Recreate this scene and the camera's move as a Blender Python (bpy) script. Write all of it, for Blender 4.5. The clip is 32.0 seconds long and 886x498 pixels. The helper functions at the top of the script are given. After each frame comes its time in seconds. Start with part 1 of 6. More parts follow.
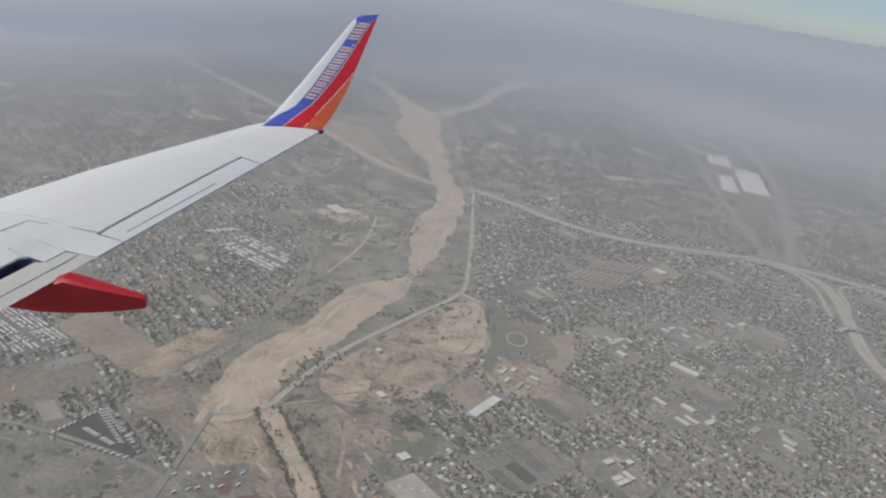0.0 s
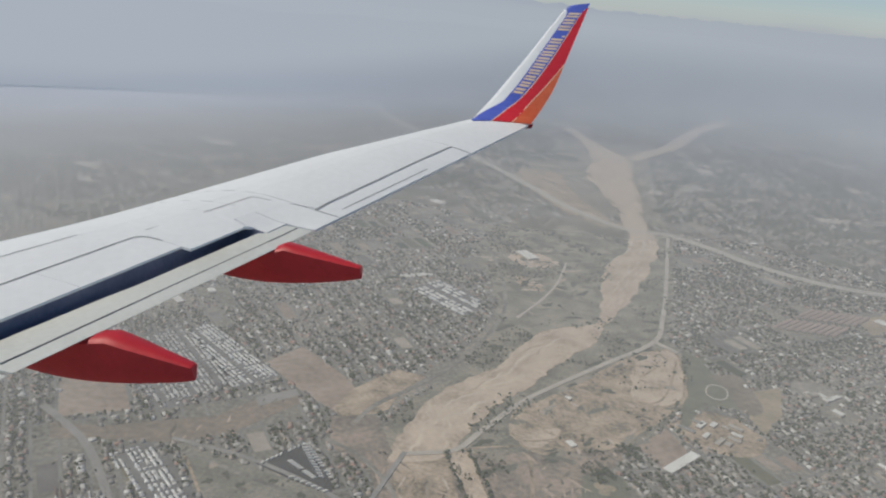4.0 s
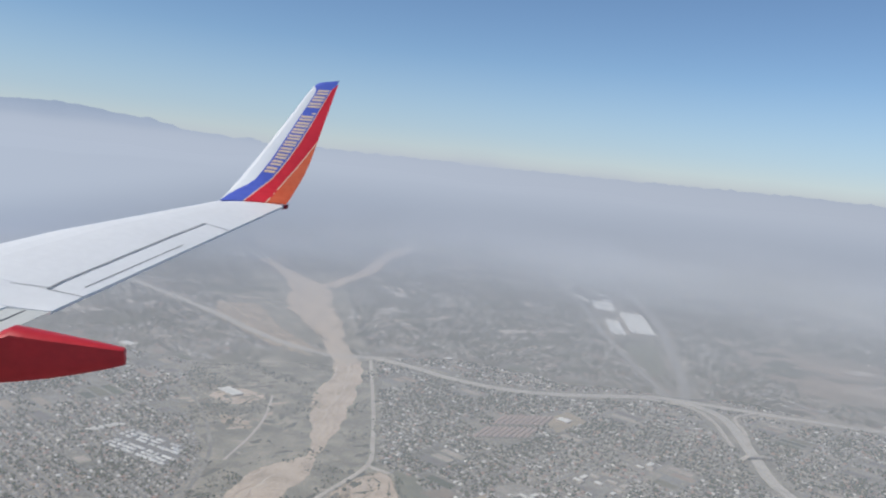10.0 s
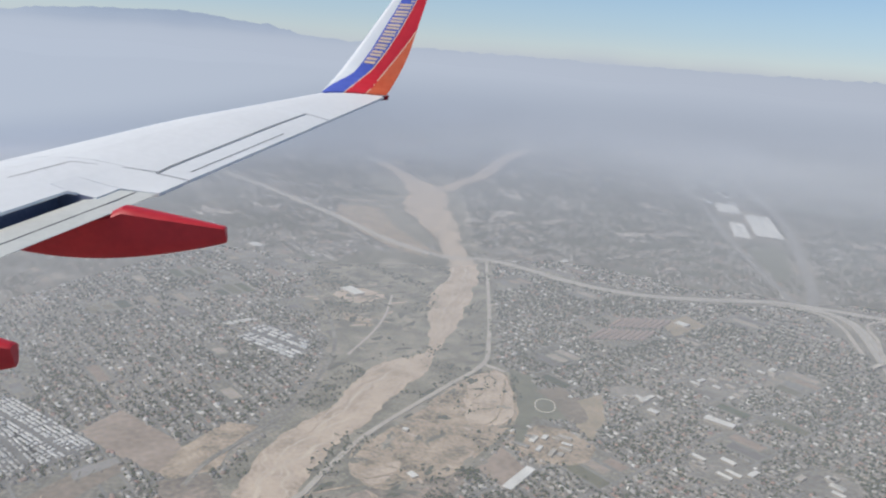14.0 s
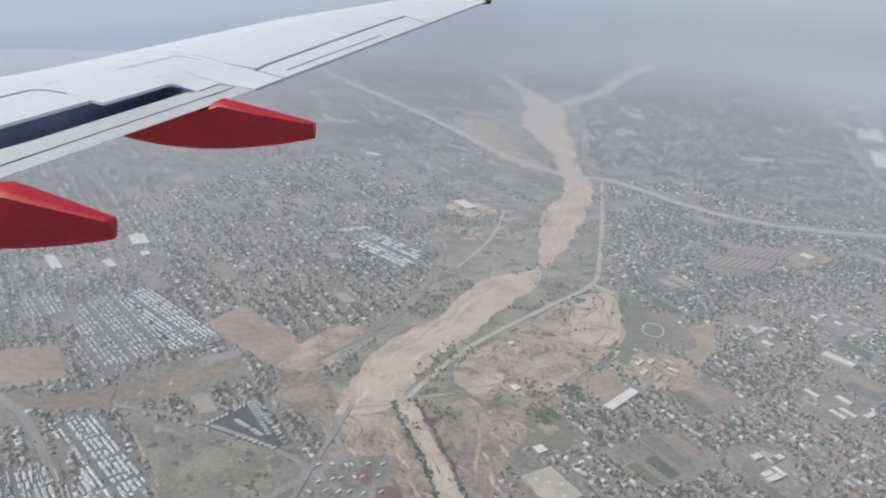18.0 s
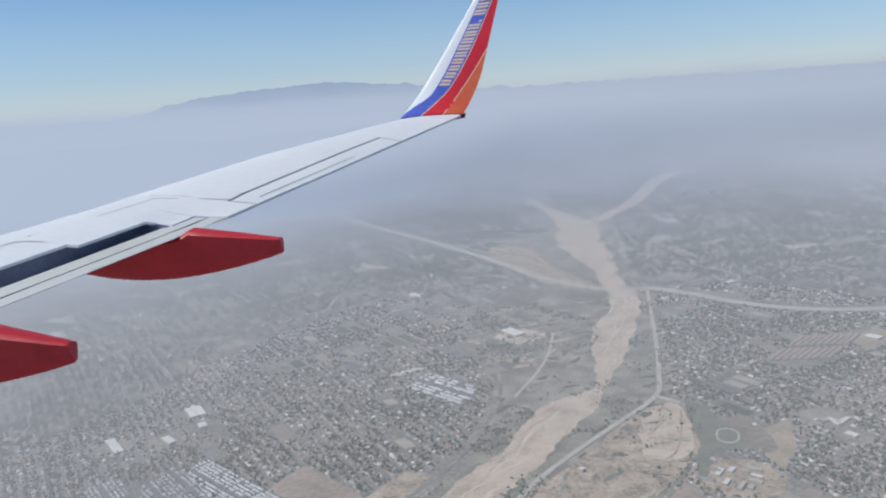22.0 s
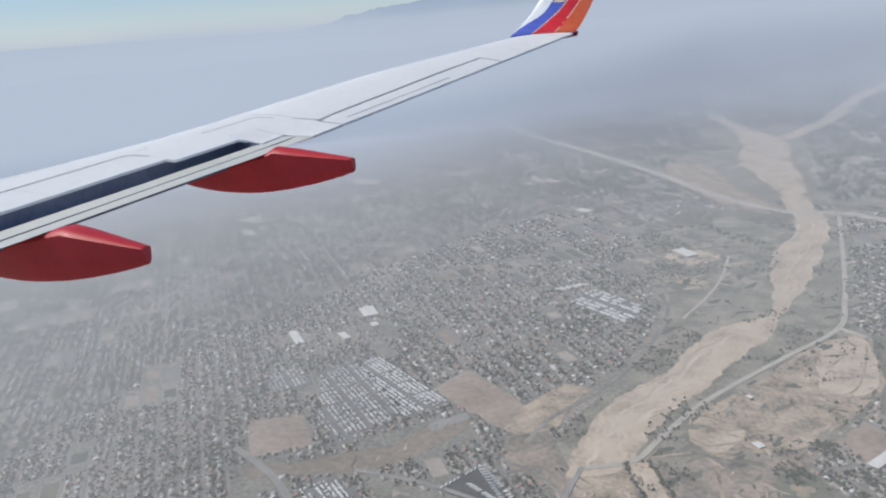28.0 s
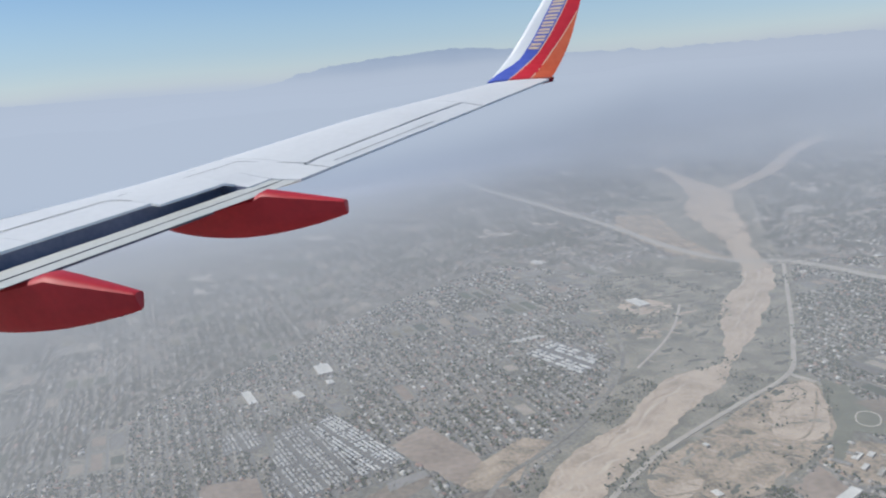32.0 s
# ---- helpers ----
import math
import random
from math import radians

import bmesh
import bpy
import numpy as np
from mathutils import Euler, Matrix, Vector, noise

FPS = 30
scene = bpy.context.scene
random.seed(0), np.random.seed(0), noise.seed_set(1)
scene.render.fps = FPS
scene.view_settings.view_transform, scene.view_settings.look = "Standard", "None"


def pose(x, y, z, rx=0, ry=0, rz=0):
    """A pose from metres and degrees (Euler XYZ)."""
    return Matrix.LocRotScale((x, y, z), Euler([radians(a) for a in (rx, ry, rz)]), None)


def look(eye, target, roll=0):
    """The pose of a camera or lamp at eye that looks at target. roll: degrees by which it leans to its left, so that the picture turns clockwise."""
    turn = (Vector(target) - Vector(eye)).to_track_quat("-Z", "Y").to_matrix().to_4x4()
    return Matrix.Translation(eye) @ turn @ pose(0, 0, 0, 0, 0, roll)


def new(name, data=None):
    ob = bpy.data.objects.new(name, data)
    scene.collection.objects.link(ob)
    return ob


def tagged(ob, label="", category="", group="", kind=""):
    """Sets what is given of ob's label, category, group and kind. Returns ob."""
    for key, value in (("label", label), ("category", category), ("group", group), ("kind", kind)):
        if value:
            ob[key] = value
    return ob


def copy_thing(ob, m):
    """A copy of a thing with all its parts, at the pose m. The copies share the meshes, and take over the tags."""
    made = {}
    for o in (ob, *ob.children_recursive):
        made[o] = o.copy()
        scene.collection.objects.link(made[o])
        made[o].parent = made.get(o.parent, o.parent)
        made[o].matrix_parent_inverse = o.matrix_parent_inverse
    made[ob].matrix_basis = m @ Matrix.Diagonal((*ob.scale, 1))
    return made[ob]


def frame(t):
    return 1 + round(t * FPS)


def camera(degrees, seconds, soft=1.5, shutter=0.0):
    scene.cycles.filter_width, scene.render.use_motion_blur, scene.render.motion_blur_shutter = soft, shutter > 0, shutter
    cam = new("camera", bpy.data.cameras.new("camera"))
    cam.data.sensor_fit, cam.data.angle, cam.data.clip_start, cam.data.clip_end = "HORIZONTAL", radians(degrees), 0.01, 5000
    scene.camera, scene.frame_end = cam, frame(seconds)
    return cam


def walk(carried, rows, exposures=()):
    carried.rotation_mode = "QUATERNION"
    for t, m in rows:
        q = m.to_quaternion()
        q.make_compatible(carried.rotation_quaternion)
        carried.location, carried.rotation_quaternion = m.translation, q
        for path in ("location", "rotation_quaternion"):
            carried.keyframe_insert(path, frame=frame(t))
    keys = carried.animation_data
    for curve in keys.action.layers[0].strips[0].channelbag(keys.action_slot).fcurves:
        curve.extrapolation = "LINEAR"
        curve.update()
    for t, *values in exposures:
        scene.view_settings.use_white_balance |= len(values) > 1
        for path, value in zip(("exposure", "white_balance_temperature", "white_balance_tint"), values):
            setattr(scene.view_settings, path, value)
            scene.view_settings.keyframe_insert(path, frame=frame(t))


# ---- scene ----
FOV = 58.39
EXPOSURES = [(0, -0.31, 6900, 8), (2, -0.22, 6850, 8), (5, -0.14, 7000, 5), (6, 0.02, 7000, 5), (7.5, 0.08, 6900, 6), (9, 0.08, 6700, 8), (11, 0.04, 6400, 8), (14, 0.1, 6600, 8), (15, 0.15, 6600, 8), (18, 0.1, 6500, 8), (21, 0.05, 6200, 8), (25, 0.1, 6550, 8), (32, 0.07, 6350, 7)]
cam = camera(FOV, 32.0, soft=2.15)
walk(cam, [(t, pose(*p)) for t, *p in [
    (0, 0.587, -1.486, 502.940, 70.71, -9.68, -1.12),
    (0.5, 0.701, -1.574, 502.940, 70.86, -10.20, -4.95),
    (1, 0.819, -1.654, 502.901, 71.17, -9.57, -6.11),
    (1.5, 0.666, -1.561, 502.879, 71.26, -8.65, -5.36),
    (2, 0.484, -1.435, 502.815, 69.89, -7.87, 0.39),
    (2.5, 0.440, -1.371, 502.607, 69.91, -5.30, 3.93),
    (4.5, 0.093, -0.562, 501.126, 72.40, -7.05, 14.79),
    (5, -0.212, -0.023, 500.460, 63.89, -6.45, 18.08),
    (5.5, -0.118, 0.025, 500.038, 59.77, -4.82, 21.39),
    (6, -0.065, -0.006, 499.997, 56.27, -4.55, 26.97),
    (6.5, -0.001, 0.016, 500.018, 57.51, -2.78, 29.59),
    (7, -0.021, 0.002, 500.005, 58.37, -2.41, 29.30),
    (7.5, -0.420, -0.089, 500.534, 60.89, -4.85, 21.94),
    (8, -0.914, -0.181, 500.998, 66.10, -12.47, 7.75),
    (8.5, -0.907, -0.067, 500.766, 72.48, -10.07, 0.82),
    (9, -0.889, -0.013, 500.638, 77.75, -6.38, -5.50),
    (9.5, -0.847, 0.113, 500.516, 80.39, -6.99, -9.12),
    (10, -0.850, 0.189, 500.399, 83.83, -6.06, -9.80),
    (10.5, -0.915, 0.214, 500.409, 86.19, -4.31, -10.04),
    (11, -0.946, 0.217, 500.418, 85.45, -3.50, -9.09),
    (11.5, -0.800, 0.175, 500.372, 84.86, -2.47, -5.62),
    (12, -0.665, 0.127, 500.313, 83.71, -3.26, -3.69),
    (12.5, -0.584, 0.117, 500.290, 82.79, -3.09, -2.82),
    (13, -0.563, 0.087, 500.278, 81.48, -3.48, -2.31),
    (13.5, -0.572, 0.120, 500.216, 80.34, -5.12, -1.62),
    (14, -0.540, 0.155, 500.186, 76.07, -4.43, -1.61),
    (14.5, -0.557, 0.100, 500.253, 72.86, -7.15, 2.92),
    (15, -0.508, -0.016, 500.336, 71.61, -8.97, 6.43),
    (15.5, -0.462, -0.010, 500.304, 70.61, -9.69, 6.29),
    (17.5, -0.257, 0.017, 500.175, 66.48, -3.57, 7.19),
    (18, -0.160, -0.012, 500.117, 69.28, -4.70, 6.98),
    (18.5, -0.080, 0.002, 500.062, 74.64, -1.02, 5.56),
    (19, 0.032, -0.024, 500.026, 76.54, -0.01, 5.49),
    (19.5, 0.125, -0.020, 499.964, 77.70, 0.86, 5.65),
    (20, 0.236, -0.057, 499.941, 78.36, 0.63, 6.07),
    (20.5, 0.347, -0.065, 499.868, 78.55, 0.96, 6.43),
    (21, 0.463, -0.082, 499.815, 78.50, 1.53, 6.95),
    (21.5, 0.576, -0.109, 499.746, 78.48, 1.90, 7.56),
    (22, 0.695, -0.136, 499.702, 78.95, 3.87, 7.93),
    (22.5, 0.839, -0.176, 499.719, 79.09, 3.73, 8.55),
    (23, 0.989, -0.203, 499.711, 76.21, 3.34, 10.43),
    (23.5, 1.139, -0.280, 499.738, 74.83, 4.30, 13.28),
    (24, 1.302, -0.337, 499.746, 74.12, 3.92, 16.17),
    (24.5, 1.414, -0.256, 499.725, 74.01, 4.54, 17.83),
    (25, 1.508, -0.159, 499.683, 73.63, 4.37, 19.08),
    (25.5, 1.612, -0.143, 499.694, 73.17, 4.73, 19.59),
    (27.5, 2.012, -0.184, 499.814, 72.32, 3.55, 21.30),
    (28, 2.022, -0.170, 499.805, 73.56, 4.51, 20.31),
    (28.5, 1.940, -0.183, 499.779, 74.41, 4.39, 19.62),
    (29, 1.776, -0.172, 499.729, 75.48, 4.99, 18.60),
    (29.5, 1.662, -0.157, 499.681, 76.29, 5.24, 17.99),
    (30, 1.586, -0.149, 499.671, 76.77, 5.31, 17.49),
    (30.5, 1.552, -0.156, 499.659, 76.99, 5.02, 17.27),
    (31, 1.512, -0.137, 499.644, 77.07, 5.20, 17.00),
    (31.5, 1.478, -0.148, 499.636, 77.22, 4.77, 16.90),
    (32, 1.451, -0.138, 499.632, 77.22, 4.77, 16.82),
]], exposures=EXPOSURES)

# ---- light: high sun from ahead and inboard of the wing, clear sky above the smog ----
SUN_EL, SUN_AZ = 52.0, -107.0          # degrees; azimuth from +Y towards +X
world = bpy.data.worlds.new("sky")
scene.world = world
world.use_nodes = True
wn = world.node_tree.nodes
sky = wn.new("ShaderNodeTexSky")
sky.sky_type, sky.sun_disc = "NISHITA", False
sky.sun_elevation, sky.sun_rotation = radians(SUN_EL), radians(SUN_AZ)
sky.altitude, sky.air_density, sky.dust_density, sky.ozone_density = 1500, 1.0, 0.1, 5.0
world.node_tree.links.new(sky.outputs[0], wn["Background"].inputs[0])
wn["Background"].inputs[1].default_value = 0.099
sun_data = bpy.data.lights.new("sun", "SUN")
sun_data.energy, sun_data.angle, sun_data.color = 3.1, radians(0.6), (1.0, 0.95, 0.87)
sun = new("sun", sun_data)
sun_dir = Vector((math.sin(radians(SUN_AZ)) * math.cos(radians(SUN_EL)), math.cos(radians(SUN_AZ)) * math.cos(radians(SUN_EL)), math.sin(radians(SUN_EL))))
sun.matrix_world = look(sun_dir * 900, (0, 0, 0))

# the aeroplane's own axes: x aft, y outboard, z up, in the world of the ground
PLANE = Matrix(((0.9920, 0.0000, -0.1263, -10.767), (0.0091, 0.9974, 0.0715, -1.803), (0.1259, -0.0721, 0.9894, 497.274), (0, 0, 0, 1)))
RNG = np.random.default_rng(7)


# ---- materials ----
def material(name, dark, light, scale=1.0, rough=0.7, bump=0.0, metal=0.0, fine=9.0, coat=0.0, island=None, spec=0.5, middle=None):
    """Two scales of noise between two colours; island: colours taken piece by piece instead."""
    m = bpy.data.materials.new(name)
    m.use_nodes = True
    n, l = m.node_tree.nodes, m.node_tree.links
    b = n["Principled BSDF"]
    tc = n.new("ShaderNodeTexCoord")
    big, small = n.new("ShaderNodeTexNoise"), n.new("ShaderNodeTexNoise")
    big.inputs["Scale"].default_value, small.inputs["Scale"].default_value = scale, scale * fine
    big.inputs["Detail"].default_value, small.inputs["Detail"].default_value = 5, 4
    l.new(tc.outputs["Object"], big.inputs["Vector"])
    l.new(tc.outputs["Object"], small.inputs["Vector"])
    add = n.new("ShaderNodeMath")
    add.operation = "MULTIPLY_ADD"
    add.inputs[1].default_value = 0.45
    l.new(small.outputs[0], add.inputs[0])
    half = n.new("ShaderNodeMath")
    half.operation = "MULTIPLY"
    half.inputs[1].default_value = 0.6
    l.new(big.outputs[0], half.inputs[0])
    l.new(half.outputs[0], add.inputs[2])
    ramp = n.new("ShaderNodeValToRGB")
    ramp.color_ramp.elements[0].position, ramp.color_ramp.elements[1].position = 0.38, 0.68
    ramp.color_ramp.elements[0].color, ramp.color_ramp.elements[1].color = (*dark, 1), (*light, 1)
    if middle:
        ramp.color_ramp.elements.new(0.53).color = (*middle, 1)
    l.new(add.outputs[0], ramp.inputs[0])
    colour = ramp.outputs[0]
    if island:
        geo = n.new("ShaderNodeNewGeometry")
        pick = n.new("ShaderNodeValToRGB")
        pick.color_ramp.interpolation = "CONSTANT"
        for i, c in enumerate(island):
            e = pick.color_ramp.elements[i] if i < 2 else pick.color_ramp.elements.new(i / len(island))
            e.position, e.color = i / len(island), (*c, 1)
        l.new(geo.outputs["Random Per Island"], pick.inputs[0])
        mix = n.new("ShaderNodeMix")
        mix.data_type, mix.blend_type = "RGBA", "MULTIPLY"
        mix.inputs[0].default_value = 0.6
        l.new(pick.outputs[0], mix.inputs[6])
        l.new(colour, mix.inputs[7])
        colour = mix.outputs[2]
    l.new(colour, b.inputs["Base Color"])
    b.inputs["Roughness"].default_value, b.inputs["Metallic"].default_value = rough, metal
    b.inputs["Coat Weight"].default_value = coat
    b.inputs["Specular IOR Level"].default_value = spec
    if bump:
        bn = n.new("ShaderNodeBump")
        bn.inputs["Strength"].default_value = bump
        l.new(small.outputs[0], bn.inputs["Height"])
        l.new(bn.outputs[0], b.inputs["Normal"])
    return m


WING_GREY = material("wing_grey_paint", (0.77, 0.77, 0.765), (0.83, 0.83, 0.825), 0.6, 0.5, 0.02, 0.0, fine=14, spec=0.3)
FLAP_GREY = material("flap_grey_paint", (0.57, 0.57, 0.53), (0.65, 0.65, 0.61), 0.9, 0.5, 0.02, fine=16)
# the blue shade of the flap gap is put into this colour
COVE = material("flap_cove_shade_blue", (0.16, 0.17, 0.25), (0.23, 0.24, 0.33), 2.0, 0.7)
JOINT = material("panel_joint_sealant", (0.15, 0.15, 0.155), (0.24, 0.24, 0.245), 5.0, 0.8)
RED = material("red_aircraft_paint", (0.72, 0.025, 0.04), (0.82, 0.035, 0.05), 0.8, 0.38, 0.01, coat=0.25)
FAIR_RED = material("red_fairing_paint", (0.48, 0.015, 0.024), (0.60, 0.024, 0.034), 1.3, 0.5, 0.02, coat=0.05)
BLUE = material("blue_aircraft_paint", (0.10, 0.14, 0.55), (0.13, 0.18, 0.66), 1.0, 0.35, 0.01, coat=0.25)
ORANGE = material("orange_aircraft_paint", (0.80, 0.13, 0.05), (0.88, 0.19, 0.08), 1.0, 0.38, 0.01, coat=0.2)
GOLD = material("gold_stripe_paint", (0.88, 0.64, 0.42), (0.93, 0.72, 0.52), 1.0, 0.4)
BRIGHT = material("white_leading_edge_paint", (0.88, 0.88, 0.88), (0.92, 0.92, 0.92), 1.0, 0.25, 0.0, 0.0, coat=0.4)
RUBBER = material("dark_window_seal", (0.008, 0.008, 0.0085), (0.018, 0.018, 0.018), 8.0, 0.8, 0.1, spec=0.2)
# near-black holds the shade of the cabin, which is not built
SEAL = material("shade_black_surround", (0.004, 0.004, 0.004), (0.012, 0.0115, 0.011), 6.0, 0.85, 0.1, spec=0.2)
LAMP_RED = material("red_lens", (0.25, 0.01, 0.015), (0.3, 0.015, 0.02), 2.0, 0.2)

SOIL = material("valley_soil", (0.09, 0.093, 0.07), (0.39, 0.335, 0.275), 0.006, 0.95, fine=26, middle=(0.225, 0.212, 0.18), spec=0.1)
SAND = material("dry_river_sand", (0.34, 0.275, 0.21), (0.61, 0.495, 0.385), 0.02, 0.95, fine=9, middle=(0.53, 0.425, 0.33), spec=0.1)
EARTHM = material("graded_earth", (0.15, 0.125, 0.09), (0.54, 0.43, 0.32), 0.03, 0.95, fine=6, middle=(0.37, 0.295, 0.22), spec=0.1)
WETSAND = material("damp_river_sand", (0.37, 0.295, 0.23), (0.56, 0.45, 0.355), 0.03, 0.95, fine=8, spec=0.1)
PALESAND = material("bleached_river_sand", (0.50, 0.41, 0.33), (0.66, 0.55, 0.44), 0.03, 0.95, fine=8, spec=0.1)
CLAY = material("ploughed_reddish_field", (0.25, 0.19, 0.15), (0.40, 0.325, 0.265), 0.014, 0.95, fine=8, spec=0.1)
BROWN = material("brown_fallow_land", (0.16, 0.145, 0.11), (0.34, 0.275, 0.225), 0.006, 0.95, fine=20, middle=(0.25, 0.205, 0.165), spec=0.1)
WASTELAND = material("brown_waste_ground", (0.13, 0.115, 0.095), (0.41, 0.325, 0.265), 0.02, 0.95, fine=7, middle=(0.265, 0.22, 0.18), spec=0.1)
FALLOW = material("dull_green_fallow", (0.145, 0.14, 0.115), (0.33, 0.30, 0.25), 0.02, 0.95, fine=12, middle=(0.225, 0.215, 0.178), spec=0.1)
DRYGRASS = material("dry_tan_grass", (0.27, 0.225, 0.165), (0.42, 0.345, 0.25), 0.02, 0.95, fine=8, spec=0.1)
SCRUB = material("scrubby_river_terrace", (0.11, 0.11, 0.085), (0.39, 0.345, 0.275), 0.017, 0.95, fine=14, middle=(0.235, 0.218, 0.175), spec=0.1)
TURF = material("dark_green_turf", (0.12, 0.13, 0.095), (0.21, 0.205, 0.155), 0.03, 0.95, fine=8, spec=0.1)
CONCRETE = material("pale_concrete_road", (0.38, 0.345, 0.295), (0.52, 0.475, 0.41), 0.03, 0.9, fine=9, spec=0.2)
ASPHALT = material("grey_asphalt", (0.14, 0.135, 0.13), (0.22, 0.215, 0.205), 0.03, 0.9, fine=9, spec=0.2)
TARMAC = material("fresh_dark_tarmac", (0.045, 0.045, 0.048), (0.085, 0.083, 0.082), 0.03, 0.9, fine=9, spec=0.2)
STREET = material("dusty_street_asphalt", (0.17, 0.165, 0.155), (0.27, 0.26, 0.245), 0.03, 0.9, fine=9, spec=0.2)
PAVED = material("worn_pale_asphalt", (0.23, 0.22, 0.205), (0.33, 0.315, 0.295), 0.03, 0.9, fine=9, spec=0.2)
BALLAST = material("rail_yard_ballast", (0.20, 0.185, 0.168), (0.34, 0.315, 0.285), 0.02, 0.95, fine=12, spec=0.1)
LOTGREY = material("dusty_yard_ground", (0.13, 0.125, 0.11), (0.34, 0.31, 0.27), 0.016, 0.95, fine=9, middle=(0.235, 0.22, 0.195), spec=0.1)
REDSOIL = material("reddish_stacked_yard", (0.15, 0.085, 0.08), (0.26, 0.16, 0.15), 0.05, 0.95, fine=6, spec=0.1)
ROOFS = material("mixed_house_roofs", (0.62, 0.62, 0.62), (0.88, 0.88, 0.88), 0.08, 0.85, spec=0.2, island=[
    (0.33, 0.31, 0.28), (0.39, 0.365, 0.33), (0.26, 0.24, 0.22), (0.43, 0.41, 0.37), (0.38, 0.28, 0.235), (0.48, 0.46, 0.42),
    (0.30, 0.28, 0.26), (0.42, 0.36, 0.305), (0.78, 0.76, 0.72), (0.34, 0.325, 0.305), (0.42, 0.28, 0.23), (0.36, 0.335, 0.30),
    (0.29, 0.265, 0.24), (0.44, 0.41, 0.37), (0.58, 0.56, 0.52), (0.37, 0.345, 0.315), (0.31, 0.29, 0.265), (0.39, 0.37, 0.335)])
LEAVES = material("dusty_foliage", (0.6, 0.6, 0.6), (1.0, 1.0, 1.0), 0.2, 0.9, spec=0.1, island=[
    (0.06, 0.082, 0.042), (0.075, 0.095, 0.05), (0.10, 0.115, 0.065), (0.055, 0.072, 0.042), (0.12, 0.128, 0.08), (0.07, 0.088, 0.052)])
WHITE_ROOF = material("white_flat_roof", (0.66, 0.64, 0.59), (0.82, 0.80, 0.75), 0.06, 0.8, fine=6, spec=0.3)
TAN_WALL = material("tan_stucco_wall", (0.36, 0.31, 0.25), (0.45, 0.40, 0.33), 0.1, 0.9)
HOMES = material("pale_trailer_roofs", (0.7, 0.7, 0.7), (1.0, 1.0, 1.0), 0.1, 0.7, spec=0.3, island=[
    (0.82, 0.81, 0.78), (0.74, 0.73, 0.70), (0.86, 0.85, 0.82), (0.60, 0.58, 0.55), (0.78, 0.76, 0.72)])
DULL_HOMES = material("weathered_trailer_roofs", (0.7, 0.7, 0.7), (1.0, 1.0, 1.0), 0.1, 0.7, spec=0.3, island=[
    (0.62, 0.61, 0.58), (0.44, 0.43, 0.40), (0.72, 0.70, 0.67), (0.36, 0.34, 0.32), (0.54, 0.52, 0.49)])
BRICK = material("brick_red_tile_roof", (0.31, 0.235, 0.20), (0.42, 0.325, 0.275), 0.1, 0.85)
GREYCAR = material("dark_grey_car_paint", (0.06, 0.06, 0.065), (0.12, 0.12, 0.125), 0.5, 0.35, coat=0.5)
STEEL = material("rusty_rail_steel", (0.09, 0.075, 0.065), (0.14, 0.12, 0.105), 0.2, 0.7)


# ---- helpers ----
def part(name, bm, mat, parent=None, label="", smooth=False):
    """One mesh object out of a bmesh, under a thing or a part."""
    me = bpy.data.meshes.new(name)
    bm.to_mesh(me)
    bm.free()
    me.materials.append(mat)
    if smooth:
        me.polygons.foreach_set("use_smooth", [True] * len(me.polygons))
    ob = new(name, me)
    if parent:
        ob.parent = parent
    return tagged(ob, label)


def raw(name, verts, faces, mat, parent=None):
    """One mesh object out of arrays of corners and faces of one size."""
    me = bpy.data.meshes.new(name)
    verts, faces = np.asarray(verts, np.float32), np.asarray(faces, np.int32)
    me.vertices.add(len(verts))
    me.vertices.foreach_set("co", verts.ravel())
    k = faces.shape[1]
    me.loops.add(faces.size)
    me.loops.foreach_set("vertex_index", faces.ravel())
    me.polygons.add(len(faces))
    me.polygons.foreach_set("loop_start", np.arange(0, faces.size, k, dtype=np.int32))
    me.update(calc_edges=True)
    me.validate()
    me.materials.append(mat)
    ob = new(name, me)
    if parent:
        ob.parent = parent
    return ob


def loft(bm, rings, caps=True):
    """Skin through rings of equally many points."""
    vs = [[bm.verts.new(p) for p in r] for r in rings]
    k = len(vs[0])
    for a, b in zip(vs, vs[1:]):
        for i in range(k):
            bm.faces.new((a[i], a[(i + 1) % k], b[(i + 1) % k], b[i]))
    if caps:
        bm.faces.new(list(reversed(vs[0])))
        bm.faces.new(vs[-1])
    bmesh.ops.recalc_face_normals(bm, faces=bm.faces)
    return bm


def lerp(table, x):
    """A value between the rows (x, value) of a short table."""
    return float(np.interp(x, [r[0] for r in table], [r[1] for r in table]))


def thing(name, label, category, m=None, group="", kind=""):
    ob = new(name)
    if m is not None:
        ob.matrix_world = m
    return tagged(ob, label, category, group, kind)


def box(bm, cx, cy, z0, sx, sy, h, turn=0.0, bevel=0.0):
    """A box standing at z0, turned about the vertical."""
    m = Matrix.Translation((cx, cy, z0 + h / 2)) @ Matrix.Rotation(turn, 4, "Z") @ Matrix.Diagonal((sx, sy, h, 1))
    r = bmesh.ops.create_cube(bm, size=1, matrix=m)
    if bevel:
        bmesh.ops.bevel(bm, geom=list({e for v in r["verts"] for e in v.link_edges}), offset=bevel, segments=1, affect="EDGES")
    return bm


# ---- the land: a flat valley that rises to foothills far off ----
def land(x, y):
    r = np.hypot(x, y)
    hills = 16 * np.sin(x / 290 + 1.1) * np.sin(y / 240) + 9 * np.sin(x / 130 + y / 170)
    return 385 * np.clip((r - 3300) / 1550, 0, 1) ** 1.6 + np.clip((r - 3500) / 900, 0, 1) * hills


